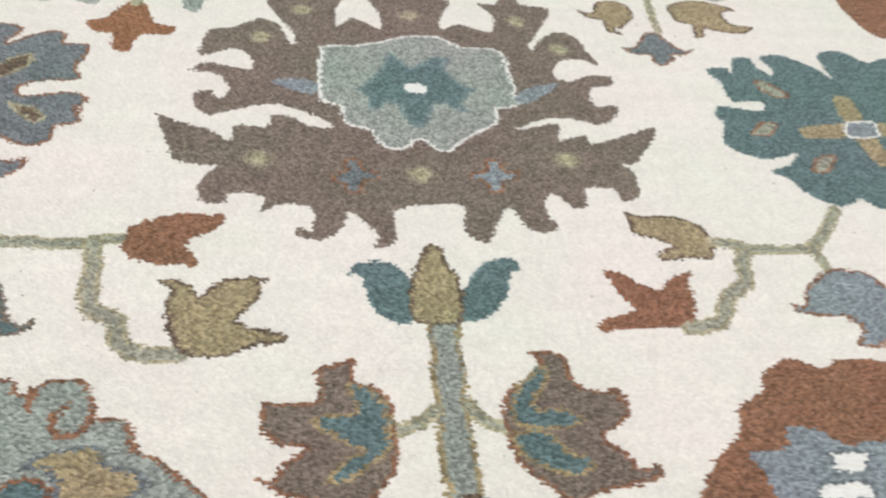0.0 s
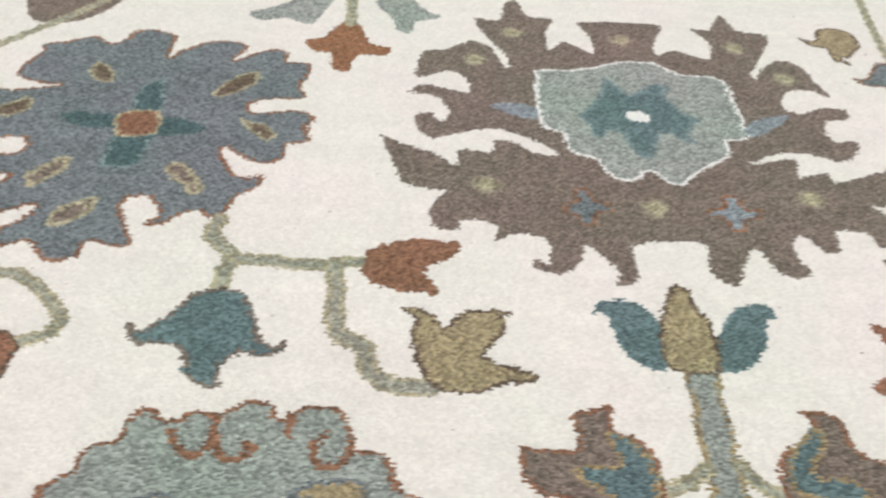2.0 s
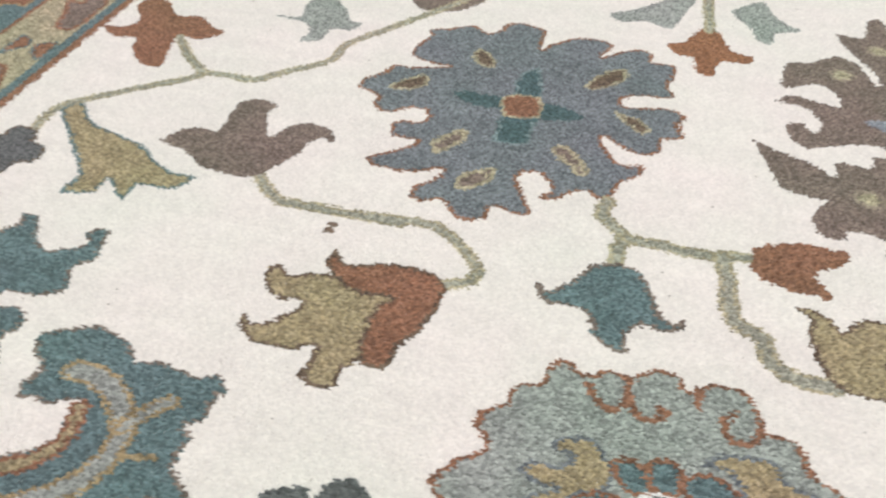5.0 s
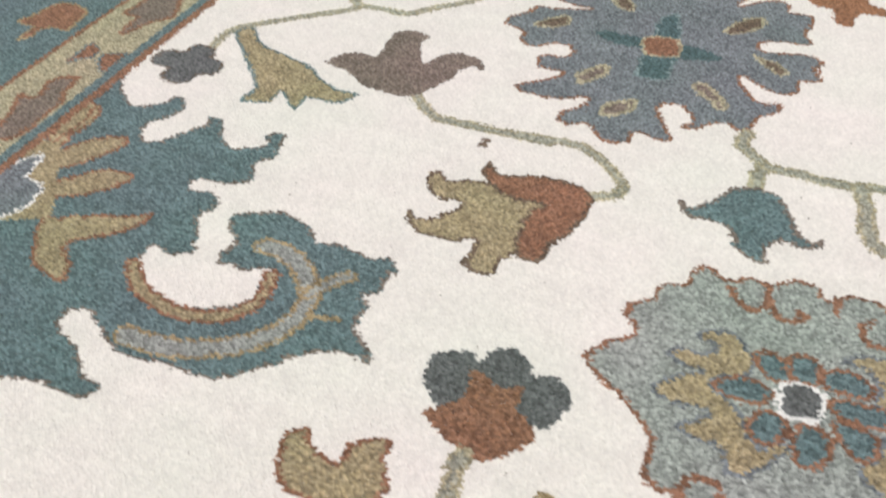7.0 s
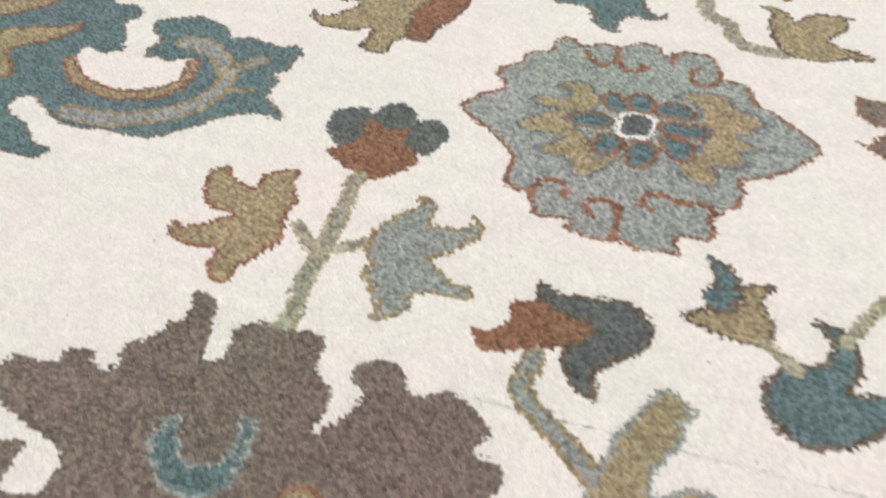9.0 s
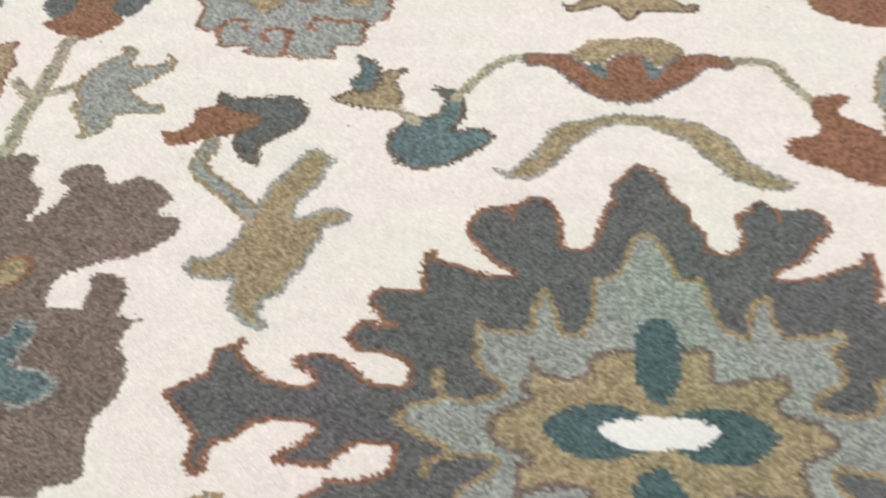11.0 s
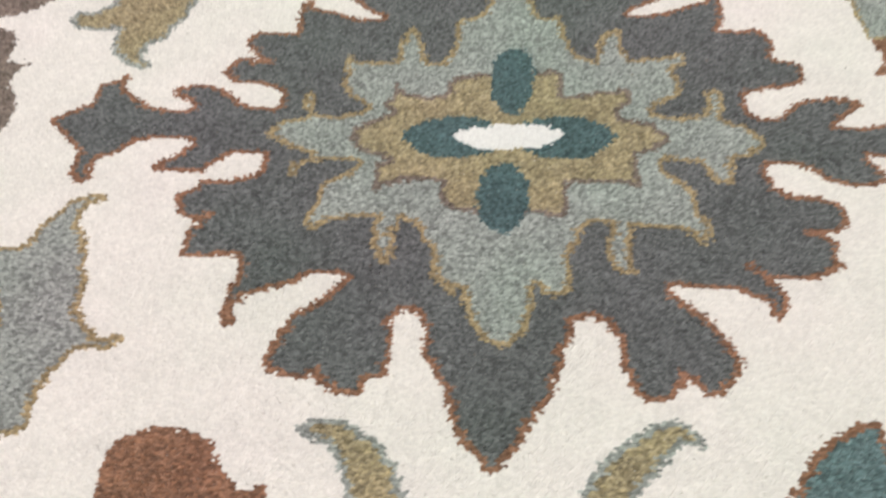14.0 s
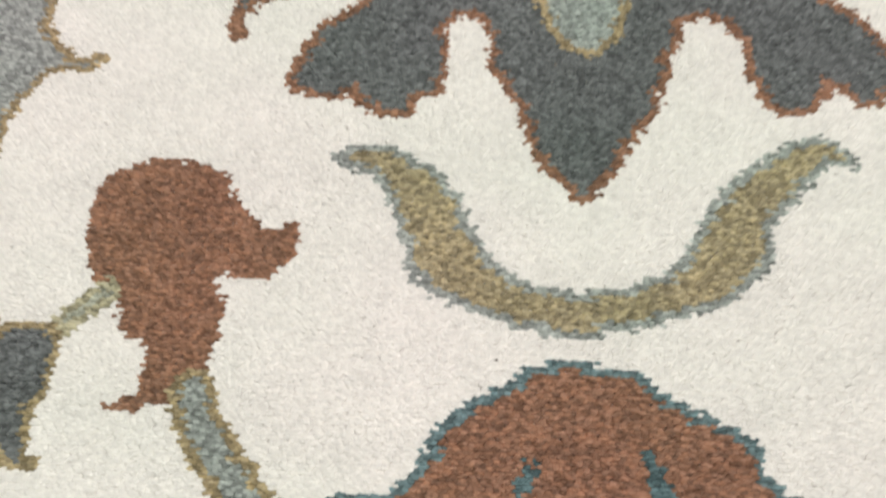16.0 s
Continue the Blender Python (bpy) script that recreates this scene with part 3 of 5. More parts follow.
m = Motif("medallion", "pale grey blue pointed medallion with rust scrolls and gold star", (-20, 40.2))
m.shape("body", "pale", [(-19.4, -0.5), (-18.2, 1.8), (-16.6, 3), (-15, 4.2), (-16.3, 5.5), (-17.2, 6.6), (-16.9, 7.7), (-15.5, 8.7), (-14.5, 9.9), (-14.4, 11.2), (-13.1, 12.4), (-11.5, 12.9), (-11.5, 14.3), (-10.5, 16), (-9.3, 16.4), (-8.1, 15.3), (-7.1, 15.1), (-5.3, 16.3), (-4, 16.1), (-3.2, 15.6), (-2.1, 16.5), (-0.3, 17.5), (1.6, 17.3), (2.5, 15.6), (3.6, 15.9), (4.7, 17.2), (6.5, 17.3), (8.1, 17)],
        [(9.1, 15.4), (9.7, 14.1), (10, 12.8), (11.2, 12.5), (12.7, 12.3), (13.5, 11.3), (14.1, 8.8), (16, 8), (17.6, 6.5), (21.4, 2.7), (18.4, -1.4), (17.2, -2.6), (15.9, -3.4), (14.4, -4.2), (13.2, -5), (13.5, -6.6), (13.3, -8.7), (12.3, -9.3), (11.6, -10.2), (10.9, -11.1), (11, -12.9), (11.5, -13.3), (10.2, -14.5), (8.8, -14.7), (7.6, -14.7), (7.4, -15.7), (8, -17), (6.9, -17.4)],
        [(5.5, -17.4), (3.6, -17.6), (2.4, -17.3), (1.4, -16.9), (0.5, -17.4), (-0.7, -17.4), (-1.9, -17.3), (-2.9, -17), (-3.8, -16.7), (-3.7, -15.6), (-4.1, -15.4), (-5.5, -15.7), (-7, -15.8), (-7.8, -14.8), (-8, -13.5), (-8.5, -12.5), (-9.8, -12.7), (-10.7, -12.4), (-11.4, -11.7), (-11.6, -9.5), (-11.8, -7.6), (-12.4, -6.7), (-13.6, -5.5), (-14.8, -4.3), (-16.6, -3.3), (-18.1, -2.1)], edge="rust")
m.stroke("scroll", "rust", 0.8, [(-6.9, 13.8), (-5.6, 11.7), (-4, 11.6), (-3.2, 13), (-3.3, 15.6)])
m.stroke("scroll", "rust", 0.8, [(-3, 14.6), (-2.5, 12.3), (-1.4, 11), (0, 11.4), (0.7, 12.5), (-0.1, 12.8)])
m.stroke("scroll", "rust", 0.8, [(3.4, 15.9), (3.8, 13.7)])
m.stroke("scroll", "rust", 0.8, [(7, 14), (6.1, 12.9), (6.5, 11.1), (7.8, 10.6), (9.2, 11.6), (9.6, 13.6)])
m.stroke("scroll", "rust", 0.8, [(-8, -13.5), (-8, -11.5), (-7.3, -10.4), (-6.1, -10.1), (-5.2, -10.3)])
m.stroke("scroll", "rust", 0.8, [(-4.9, -11.2), (-4.6, -12.2)])
m.stroke("scroll", "rust", 0.8, [(1.2, -17), (1.3, -14.8), (1.2, -12.6), (0.5, -11.9), (-1.1, -11.7), (-2, -12.1), (-2.1, -13.4), (-1.3, -14.3)])
m.stroke("scroll", "rust", 0.8, [(4.5, -11.6), (3.4, -11.2), (3.5, -9.8), (4.5, -9.3), (5.7, -9.3), (6.8, -10), (8.7, -9.6), (10.2, -9.7), (10.8, -10.8)])
m.shape("star", "gold", [(-9.6, 6.6), (-8.2, 7.3), (-5.8, 7.6), (-4.2, 5.9), (-3.5, 4.4), (-3.8, 2.5), (-6.5, 1.2), (-6.9, 0.2), (-4.9, -1.2), (-3.6, -2.4), (-3, -4.2), (-2.1, -5.1), (-0.1, -3.5), (0.6, -4), (-0.8, -6.5), (-2.6, -8.6), (-4.6, -9), (-5.2, -7), (-6.4, -6.3), (-8.5, -6.2), (-9.5, -5.3), (-7.8, -3.9), (-6.8, -3.1), (-8.7, -3.1), (-11, -3.1), (-12.5, -2.3), (-11.5, -0.4), (-9.9, 0.7), (-8.3, 1.5), (-10.2, 1.6), (-11.8, 2.7), (-10.9, 3.8), (-8.2, 4.1), (-7.5, 5.2), (-8.8, 5.3)], edge="slate")
m.shape("star", "gold", [(4.2, 7.5), (5.9, 9), (8.7, 9.6), (10.7, 9.4), (11.5, 7.7), (13.6, 7.1), (15.1, 6.2), (15.6, 5.2), (13.9, 3.3), (12.4, 2.5), (14, 1.6), (16.2, 1), (13.9, -0.1), (13.1, -0.5), (13.9, -2.4), (11.9, -3.4), (10.1, -3.4), (10.9, -4.8), (10.4, -6.6), (8.5, -6.7), (6.6, -5.7), (5.9, -4.4), (7, -3.1), (7.9, -0.7), (8.4, 1), (9.6, 2.3), (7.4, 3.1), (7.3, 5.6), (6.6, 7.1)], edge="slate")
m.shape("petal", "teal", [(-7.3, 0.3), (-6, 1.9), (-3.8, 2.5), (-1.7, 2), (-1.2, 0.9), (-2, -0.2), (-3.6, -0.8), (-5.6, -0.7)], edge="rust", rings=1.1)
m.shape("petal", "teal", [(-4.1, 5.3), (-2.6, 6.5), (-0.8, 6.1), (0.1, 3.9), (-1.2, 2.6), (-2.9, 3.3)], edge="rust", rings=1.1)
m.shape("petal", "teal", [(-0.4, 6.4), (1.4, 7.4), (2.8, 6.2), (2.4, 3.7), (0.7, 3.3), (-0.2, 3.8)], edge="rust", rings=1.1)
m.shape("petal", "teal", [(2.4, 5.1), (3.8, 6.6), (6.1, 6.6), (7.6, 5.2), (7.1, 3.8), (4.6, 3.3), (2.9, 3.6)], edge="rust", rings=1.1)
m.shape("petal", "teal", [(3.1, 2.2), (4.7, 3), (7.4, 3.2), (9.8, 2.3), (8.1, 0.5), (5.4, 0.3), (3.5, 0.9)], edge="rust", rings=1.1)
m.shape("petal", "teal", [(3.7, 0.2), (5.4, 0.4), (7.7, -0.4), (7.6, -2.7), (6.3, -3.8), (4.6, -2.6), (3.7, -1.4)], edge="rust", rings=1.1)
m.shape("petal", "teal", [(0.6, -1.7), (2.3, -0.7), (3.8, -1.7), (4.1, -3.9), (2.8, -5.8), (1.1, -5.8), (0.4, -4.1)], edge="rust", rings=1.1)
m.shape("petal", "teal", [(-3.5, -2.4), (-2.2, -0.8), (-0.5, -0.9), (0.3, -2.2), (-0.3, -4), (-1.8, -5), (-3.2, -4.2)], edge="rust", rings=1.1)
m.shape("ring", "white", [(-0.8, 2.9), (0.6, 3.7), (3, 3.2), (3.3, 1.1), (2.6, -0.7), (1, -1.1), (-0.8, -1.1), (-1.3, 1)])
m.shape("centre", "dark", [(-0.4, 2.5), (0.7, 3.1), (2.5, 2.7), (2.7, 1.1), (2.2, -0.3), (1, -0.5), (-0.4, -0.5), (-0.7, 1)])

m = Motif("clover", "rust flower with three dark slate lobes", (-46, 34))
m.shape("lobe", "dark", [(-6.4, -3.6), (-7.2, -2.4), (-7.4, -0), (-6, 1.5), (-3.7, 2.1), (-2.6, 1.2), (-2.2, 2.8), (-0.2, 4), (2, 3), (2.9, 1.2), (4.5, 2.3), (6.6, 0.7), (6.8, -1.4), (5.5, -3.8), (3.3, -4.1), (0.4, -3.7), (-2.6, -4.9), (-4.9, -4.9)])
m.shape("body", "rust", [(-5.6, -6), (-3.9, -4.5), (-2.6, -2.7), (-3, -0.4), (-2.1, 0.2), (0.3, -1), (2.1, -0.1), (2.4, -2.6), (4.8, -4.4), (4.5, -6.1), (3.1, -7.6), (1.2, -9.1), (-1, -9), (-5, -6.8)])

m = Motif("clover_stem", "sage green stem with two short branches", (-46, 14))
m.stroke("stem", "sage", 2.0, [(-0.7, 10.8), (-0.5, 3.7), (-0.5, -1.4), (0, -10.1), (-0.4, -9.9)], edge="straw")
m.stroke("shoot", "sage", 1.5, [(-0.8, -0.6), (-4.1, 2.3)], edge="straw")
m.stroke("shoot", "sage", 1.5, [(-0, -0.1), (2.1, 1.2), (4.6, 2.6)], edge="straw")

m = Motif("gold_leaf", "olive gold five pointed leaf with rust edge", (-57, 16))
m.shape("body", "gold", [(-5.7, 5.2), (-3.9, 6.6), (-2.3, 4.8), (0.2, 4.2), (0.2, 6.1), (1, 6.9), (3.7, 8), (4.2, 5.9), (5.6, 3.5), (5.3, 1.3), (6.2, -2.4), (3.5, -6.8), (3.7, -8.1), (2.5, -9), (1, -8.2), (0.2, -6.3), (0.3, -5), (-2.4, -5.3), (-5.1, -4.7), (-5.7, -3.8), (-5.7, -2.4), (-4.3, -3.2), (-0.2, -0), (-2.6, -0.1), (-4.5, 1.4)], edge="rust")

m = Motif("pale_leaf", "pale blue five pointed leaf with tan edge", (-36, 16))
m.shape("body", "greyblue", [(-6.4, 1.8), (-4.4, 5.2), (-3.1, 6.2), (-3.5, 8.1), (-1.3, 7.5), (-0.8, 6), (-0.9, 4.4), (1.5, 4.5), (3, 5.3), (3, 6.8), (4.4, 5.5), (4.4, 3.6), (0.5, -0.5), (1.7, -1.2), (3.6, -2.4), (5.3, -2.5), (5.5, -4.1), (0.5, -4.5), (0.4, -6.2), (-0.9, -8), (-2.9, -8.7), (-3, -7.1), (-5.7, -3.6), (-5.3, -2.3), (-6.3, -0.8)], edge="tan")

m = Motif("palmette", "taupe brown rounded palmette with teal leaves and white edged heart", (-46, -14))
m.shape("body", "taupe", [(-18.8, 8.6), (-18.3, 9.7), (-17.6, 10.6), (-16.2, 10.9), (-15.1, 10.6), (-15.1, 10), (-13.4, 9.4), (-12.9, 10.7), (-13.4, 12.2), (-11.7, 13.4), (-10.7, 14.7), (-10.4, 15.8), (-9.4, 16.4), (-9.4, 18.1), (-10.1, 19), (-9.8, 19.7), (-8.4, 19.8), (-7.1, 18.6), (-6.9, 17), (-6, 15.2), (-5.9, 14.1), (-5.6, 12.8), (-4.2, 13.2), (-4.1, 14.6), (-4.3, 16.3), (-3.7, 17.5), (-2, 18.1), (-0.4, 17.7), (1.1, 18.2), (2.7, 18.5),
         (4.3, 17.6), (4.4, 14.8), (6.7, 13.2), (7, 11), (6.5, 8.5), (9.1, 12), (9.2, 13.9), (7.7, 14.7), (8, 16.1), (9.3, 17.3), (11.6, 17.3), (13.5, 14.7), (16.1, 15.8)],
        [(18.8, 15.1), (21, 13.1), (19.8, 11), (22.4, 10.5), (23, 8.5), (21.4, 6.6), (19.7, 5.3), (15.7, 3.9), (13, 2.2), (12.7, 0.4), (13, -1), (15, -1.3), (16.7, -0.9), (16.4, 2.7), (18.3, 2.9), (20.1, 1.9), (20.4, -1.7), (22.5, -2), (23, -2.9), (22.6, -1.8), (21.4, -4.4), (23, -6.6), (23.2, -10), (21.9, -13), (22.8, -17.4), (20.2, -18.4), (20, -19.4), (-17.3, -21.2)],
        [(-17.6, -20.1), (-20.3, -19.5), (-19.8, -15), (-21.4, -12.1), (-21.5, -8.7), (-20.2, -6.4), (-21.6, -3.9), (-21.9, -5), (-21.5, -4.1), (-19.4, -3.5), (-19.4, 0), (-17.7, 1.2), (-15.8, 1.2), (-15.8, -2.4), (-14.1, -2.7), (-12.1, -2.1), (-11.9, -0.8), (-12.4, 1.1), (-15.2, 2.4), (-19.3, 3.5), (-21.2, 4.6), (-22.9, 6.4), (-22.5, 8.4), (-21, 8.6)])
m.shape("crescent", "teal", [(-6.2, 3.8), (-6, 6.7), (-4.7, 7.7), (-3.9, 5.5), (-2.3, 3.7), (0.1, 4.3), (0.9, 6), (0.2, 8.5), (2, 8.4), (2.5, 5.7), (2.1, 2.6), (0.3, 1), (-2.8, 0.9)], edge="greyblue")
m.shape("seed", "gold", [(4.4, -0.5), (5.5, 2), (7.5, 4.5), (9.8, 4.1), (9.6, 1.6), (7.4, -0.2)], edge="rust")
m.shape("seed", "rust", [(0.9, -7.6), (1.5, -3.8), (3, -3.2), (4, -5.2), (4, -7)], edge="tan")
m.shape("heart", "pale", [(-3.7, -1.6), (-1.5, -1), (0.3, -2.9), (0.4, -7.6), (3.3, -7.2), (6.3, -8.8), (7.8, -9.8), (6.1, -11.3), (2.9, -12.8), (-0.7, -12), (-6.5, -2.8)], edge="white")
m.shape("leaf", "teal", [(8.1, -12), (7.7, -9), (8, -6.9), (9.3, -5.2), (10.9, -4.2), (10.7, -2.5), (12.9, -3.2), (13.1, -5.4), (12.7, -7.4), (15.1, -7.8), (17.7, -8.9), (17.4, -10.3), (15.3, -11.7), (12.3, -11.6), (12.7, -13.8), (11.8, -15.5), (8.8, -14.6)], edge="greyblue")

m = Motif("folded_leaf", "dark slate leaf folded over a rust leaf", (-19, 10))
m.shape("leaf", "dark", [(-5.6, 6.2), (-3.5, 5.3), (3.2, 5.9), (5.6, 3.6), (5.3, 1), (1.5, -2.6), (1.9, -5.6), (-0.4, -4.7), (-1.8, -2.7), (-1.8, -0.2), (-0.1, 1.9), (-5.5, 3.7)], edge="brown")
m.shape("leaf", "rust", [(-10.6, -0.9), (-8.9, -0.9), (-7.5, 1.1), (-7.7, 2.9), (-5, 3.8), (-2.9, 2.8), (0.3, 1.9), (-1.7, -0.6), (-8.8, -3.1)])

m = Motif("branching_leaf", "olive gold branching leaf with grey blue edge", (-20, 3))
m.stroke("stem", "greyblue", 2.2, [(-3.2, 4.5), (-3.7, 0.9), (-1.5, -1.3), (0.7, -2.9), (3.6, -5.4)], edge="tan")
m.shape("body", "gold", [(7.8, 4.4), (9.3, 4.2), (11.2, 2.7), (10.5, 1.6), (10.4, -0.2), (9.3, -2), (8.4, -3.7), (8.3, -5.6), (9.4, -5.1), (11.1, -4.1), (13, -4.1), (14.4, -5.2), (13.2, -6.3), (11.8, -6.9), (11.4, -8.8), (10.9, -10.6), (10.6, -11.9), (9.8, -13.3), (9.2, -15.4), (8, -15.9)],
        [(7.6, -17.5), (8.8, -18.8), (7.7, -19.3), (6, -18.7), (4.5, -17.1), (4, -15.5), (4.1, -13.9), (2.2, -14), (0, -13.9), (-1.2, -12.7), (-0.9, -11.5), (1.2, -11.1), (2.3, -9.9), (3.1, -8.3), (3.3, -6), (4.2, -3.5), (4.5, -1.5), (5.6, 0.6), (7, 2.7)], edge="greyblue")

m = Motif("small_bud", "small gold bud with a teal tip", (-7, 18))
m.shape("leaf", "gold", [(-4.4, -2.4), (-2.4, -0.8), (-0.6, -0.8), (0.9, 0.4), (0.9, 2.8), (4.3, 3.6), (2.9, 1.7), (4.1, -1.5), (3.2, -3.9), (0.5, -3.9)], edge="brown", rings=0.6)
m.shape("tip", "teal", [(-2.7, 5.9), (-0.3, 5), (0.7, 3.2), (0.9, 0.9), (0.1, -0.8), (-1.8, -0.8), (-2.6, 0.8), (-1.7, 2.9)], edge="brown", rings=0.6)

m = Motif("teal_bud", "teal bird shaped bud with fine brown edge", (2, 12))
m.shape("body", "teal", [(-2, 6.3), (0.3, 6.3), (2.1, 4.8), (2.5, 1.8), (1.9, -0.5), (4.2, -0.1), (6.1, -1.8), (3, -5), (1.2, -6.2), (-1.7, -7.1), (-4.2, -6.3), (-5.7, -4), (-5.8, -1.6), (-3.8, 0.8), (-1.2, 1.6), (-0.1, 3.5), (-0.7, 4.8)], edge="brown")

m = Motif("vine", "thin grey green arching vine", (-2, 14))
m.stroke("stem", "sage", 1.3, [(-1.8, 0.6), (0.9, -1.6)], edge="straw")
m.stroke("stem", "sage", 1.3, [(5.1, 2.6), (7.9, 7.2), (10.9, 10.2), (15.9, 10.9)], edge="straw")
m.stroke("stem", "sage", 1.3, [(37.2, 11.4), (41.4, 11.3), (43.4, 7.6), (45.6, 4.1)], edge="straw")

m = Motif("boat_flower", "rust boat shaped flower with gold crown", (24, 26))
m.shape("crown", "gold", [(-8, -0.7), (-6.3, 1.3), (-5.5, 2.5), (-0.8, 3), (3.3, 3.1), (5.1, 1.7), (5.9, 0.2), (4.1, -0.7), (2.7, -2.1), (1.6, -3.2), (1.3, -1.7), (0.7, -0.7), (-1, 0), (-3.2, -0.8), (-4, -2.6), (-5, -3.2), (-5.9, -2)])
m.shape("body", "rust", [(-13.4, -0.7), (-10.1, -0.6), (-7.8, -0.6), (-6.6, -1.6), (-5.3, -3), (-4.3, -3.7), (-3.7, -1.9), (-2.6, -0.6), (-1, 0.2), (0.8, -0.3), (1.3, -2), (1.8, -3.9), (2.8, -2.2), (4.4, -0.4), (5.7, 0.3), (8.6, 0.5), (10.9, 0), (11.5, -1.5), (10.7, -2.4), (9.3, -1.9), (7.6, -2.6), (6.5, -4.2), (4.8, -5.8), (2.5, -7.6), (0.6, -8.9), (-1.9, -9.1), (-4.3, -8.7), (-5.8, -7.6), (-7.6, -6.3), (-8.9, -4.5), (-10.5, -3.1), (-13, -3)], edge="slate", rings=0.6)
m.stroke("tongue", "teal", 1.2, [(-4.9, -2.5), (-3.9, -4.1)])
m.stroke("tongue", "teal", 1.2, [(1.5, -2), (1.9, -3.9)])

m = Motif("gold_arch", "slender gold arch with grey edge", (24, 9))
m.shape("body", "gold", [(-16.2, -3.3), (-14.7, -3.5), (-13.3, -2.4), (-11.9, -0.6), (-11, 1.1), (-10.2, 2.9), (-8.6, 4.2), (-5.9, 5), (-3.5, 5.9), (-1.7, 6.3), (1, 6.2), (4.2, 5.8), (6.5, 5.3), (8.1, 4), (9.6, 2.4), (10.6, 0.3), (12.3, -1.2), (14, -2.6), (15.4, -3)],
        [(14.3, -4.3), (11.7, -4.3), (8.8, -3.2), (7.8, -1.9), (6.9, -0.8), (5.7, 0.7), (4.4, 2.3), (2.2, 3.3), (0.6, 4.2), (-1.8, 4.4), (-3.9, 3.9), (-5.7, 2.5), (-7.2, 0.9), (-8.4, -1), (-9.9, -3), (-11.3, -4.5), (-13.6, -4.7), (-14.8, -4.6)], edge="greyblue", rings=0.8)

m = Motif("rust_bud", "rust red bird shaped bud", (46, 13))
m.shape("body", "rust", [(-3.3, 4.6), (-2.1, 6.6), (1.5, 6.9), (-0.4, 3.8), (2.6, 1.9), (4.9, -0.5), (5.6, -4), (3.5, -7), (0.1, -6.7), (-2.2, -5.3), (-6.6, -3.2), (-6.3, -0.7), (-3.5, 0.1), (-2.7, 1.4)])

m = Motif("small_bud", "small grey blue bud with tan edge and teal tip", (54, 21))
m.shape("leaf", "greyblue", [(-4, -1.7), (-1.4, 6.1), (3.5, 5.9), (1.6, -0.1), (4.1, -3.3), (0.1, -4.6), (-2.1, -6.4), (-4.2, -6.6), (-3.3, -3.9)], edge="tan")
m.shape("tip", "teal", [(-0.3, 4.4), (1.9, 5.1), (2.3, 1.7), (0.5, -1.9), (-0.7, -0.3)])

m = Motif("folded_leaf", "teal leaf folded over a gold leaf", (69, 13))
m.shape("leaf", "gold", [(-4.8, 0.6), (1.7, 2.8), (3.9, 0.8), (2.7, -3.1), (0.1, -3.1), (-2.5, -2.5)], edge="greyblue")
m.shape("leaf", "teal", [(-9.1, 3.3), (-5.3, 4.8), (-1.8, 4.1), (1.3, 5.2), (0.8, 3), (-3, 0.9), (-2.9, -2.1), (-2.6, -4.6), (-4.6, -5.5), (-5.3, -3.1), (-9, -0.2)], edge="greyblue")

m = Motif("branching_leaf", "grey blue branching leaf with tan edge and rust foot", (60, 0))
m.shape("body", "greyblue", [(-2.1, 9.7), (-0.2, 10.1), (0.7, 8.3), (0.7, 5.7), (1.4, 3.3), (1.9, 1.4), (2.4, 0.6), (5, 1.9), (7.8, 3.8), (8.6, 6.1), (7.9, 8.1), (10.4, 8.1), (10.1, 3.7), (6.6, 0.9), (4.2, -0.6), (3.7, -2.7), (4, -4.9), (6, -6.1), (7.5, -6.6), (6.8, -9), (2.8, -9.5), (-1.3, -9.6), (-1.6, -8.2), (-2.1, -6.1), (-2.2, -3.9), (-3.1, -2.3), (-4.9, -1), (-7, -0.9), (-7.6, -0), (-5.2, 0.6), (-2.7, 0.4), (-1.5, -0.3), (-2.1, 2.6), (-2.4, 5.6)], edge="tan")
m.shape("foot", "rust", [(-1.3, -9.6), (3.2, -9.4), (2.8, -11.2), (2.6, -13), (0.5, -14.2), (-2.2, -14.6), (-0.9, -13), (-0.9, -11.4)])

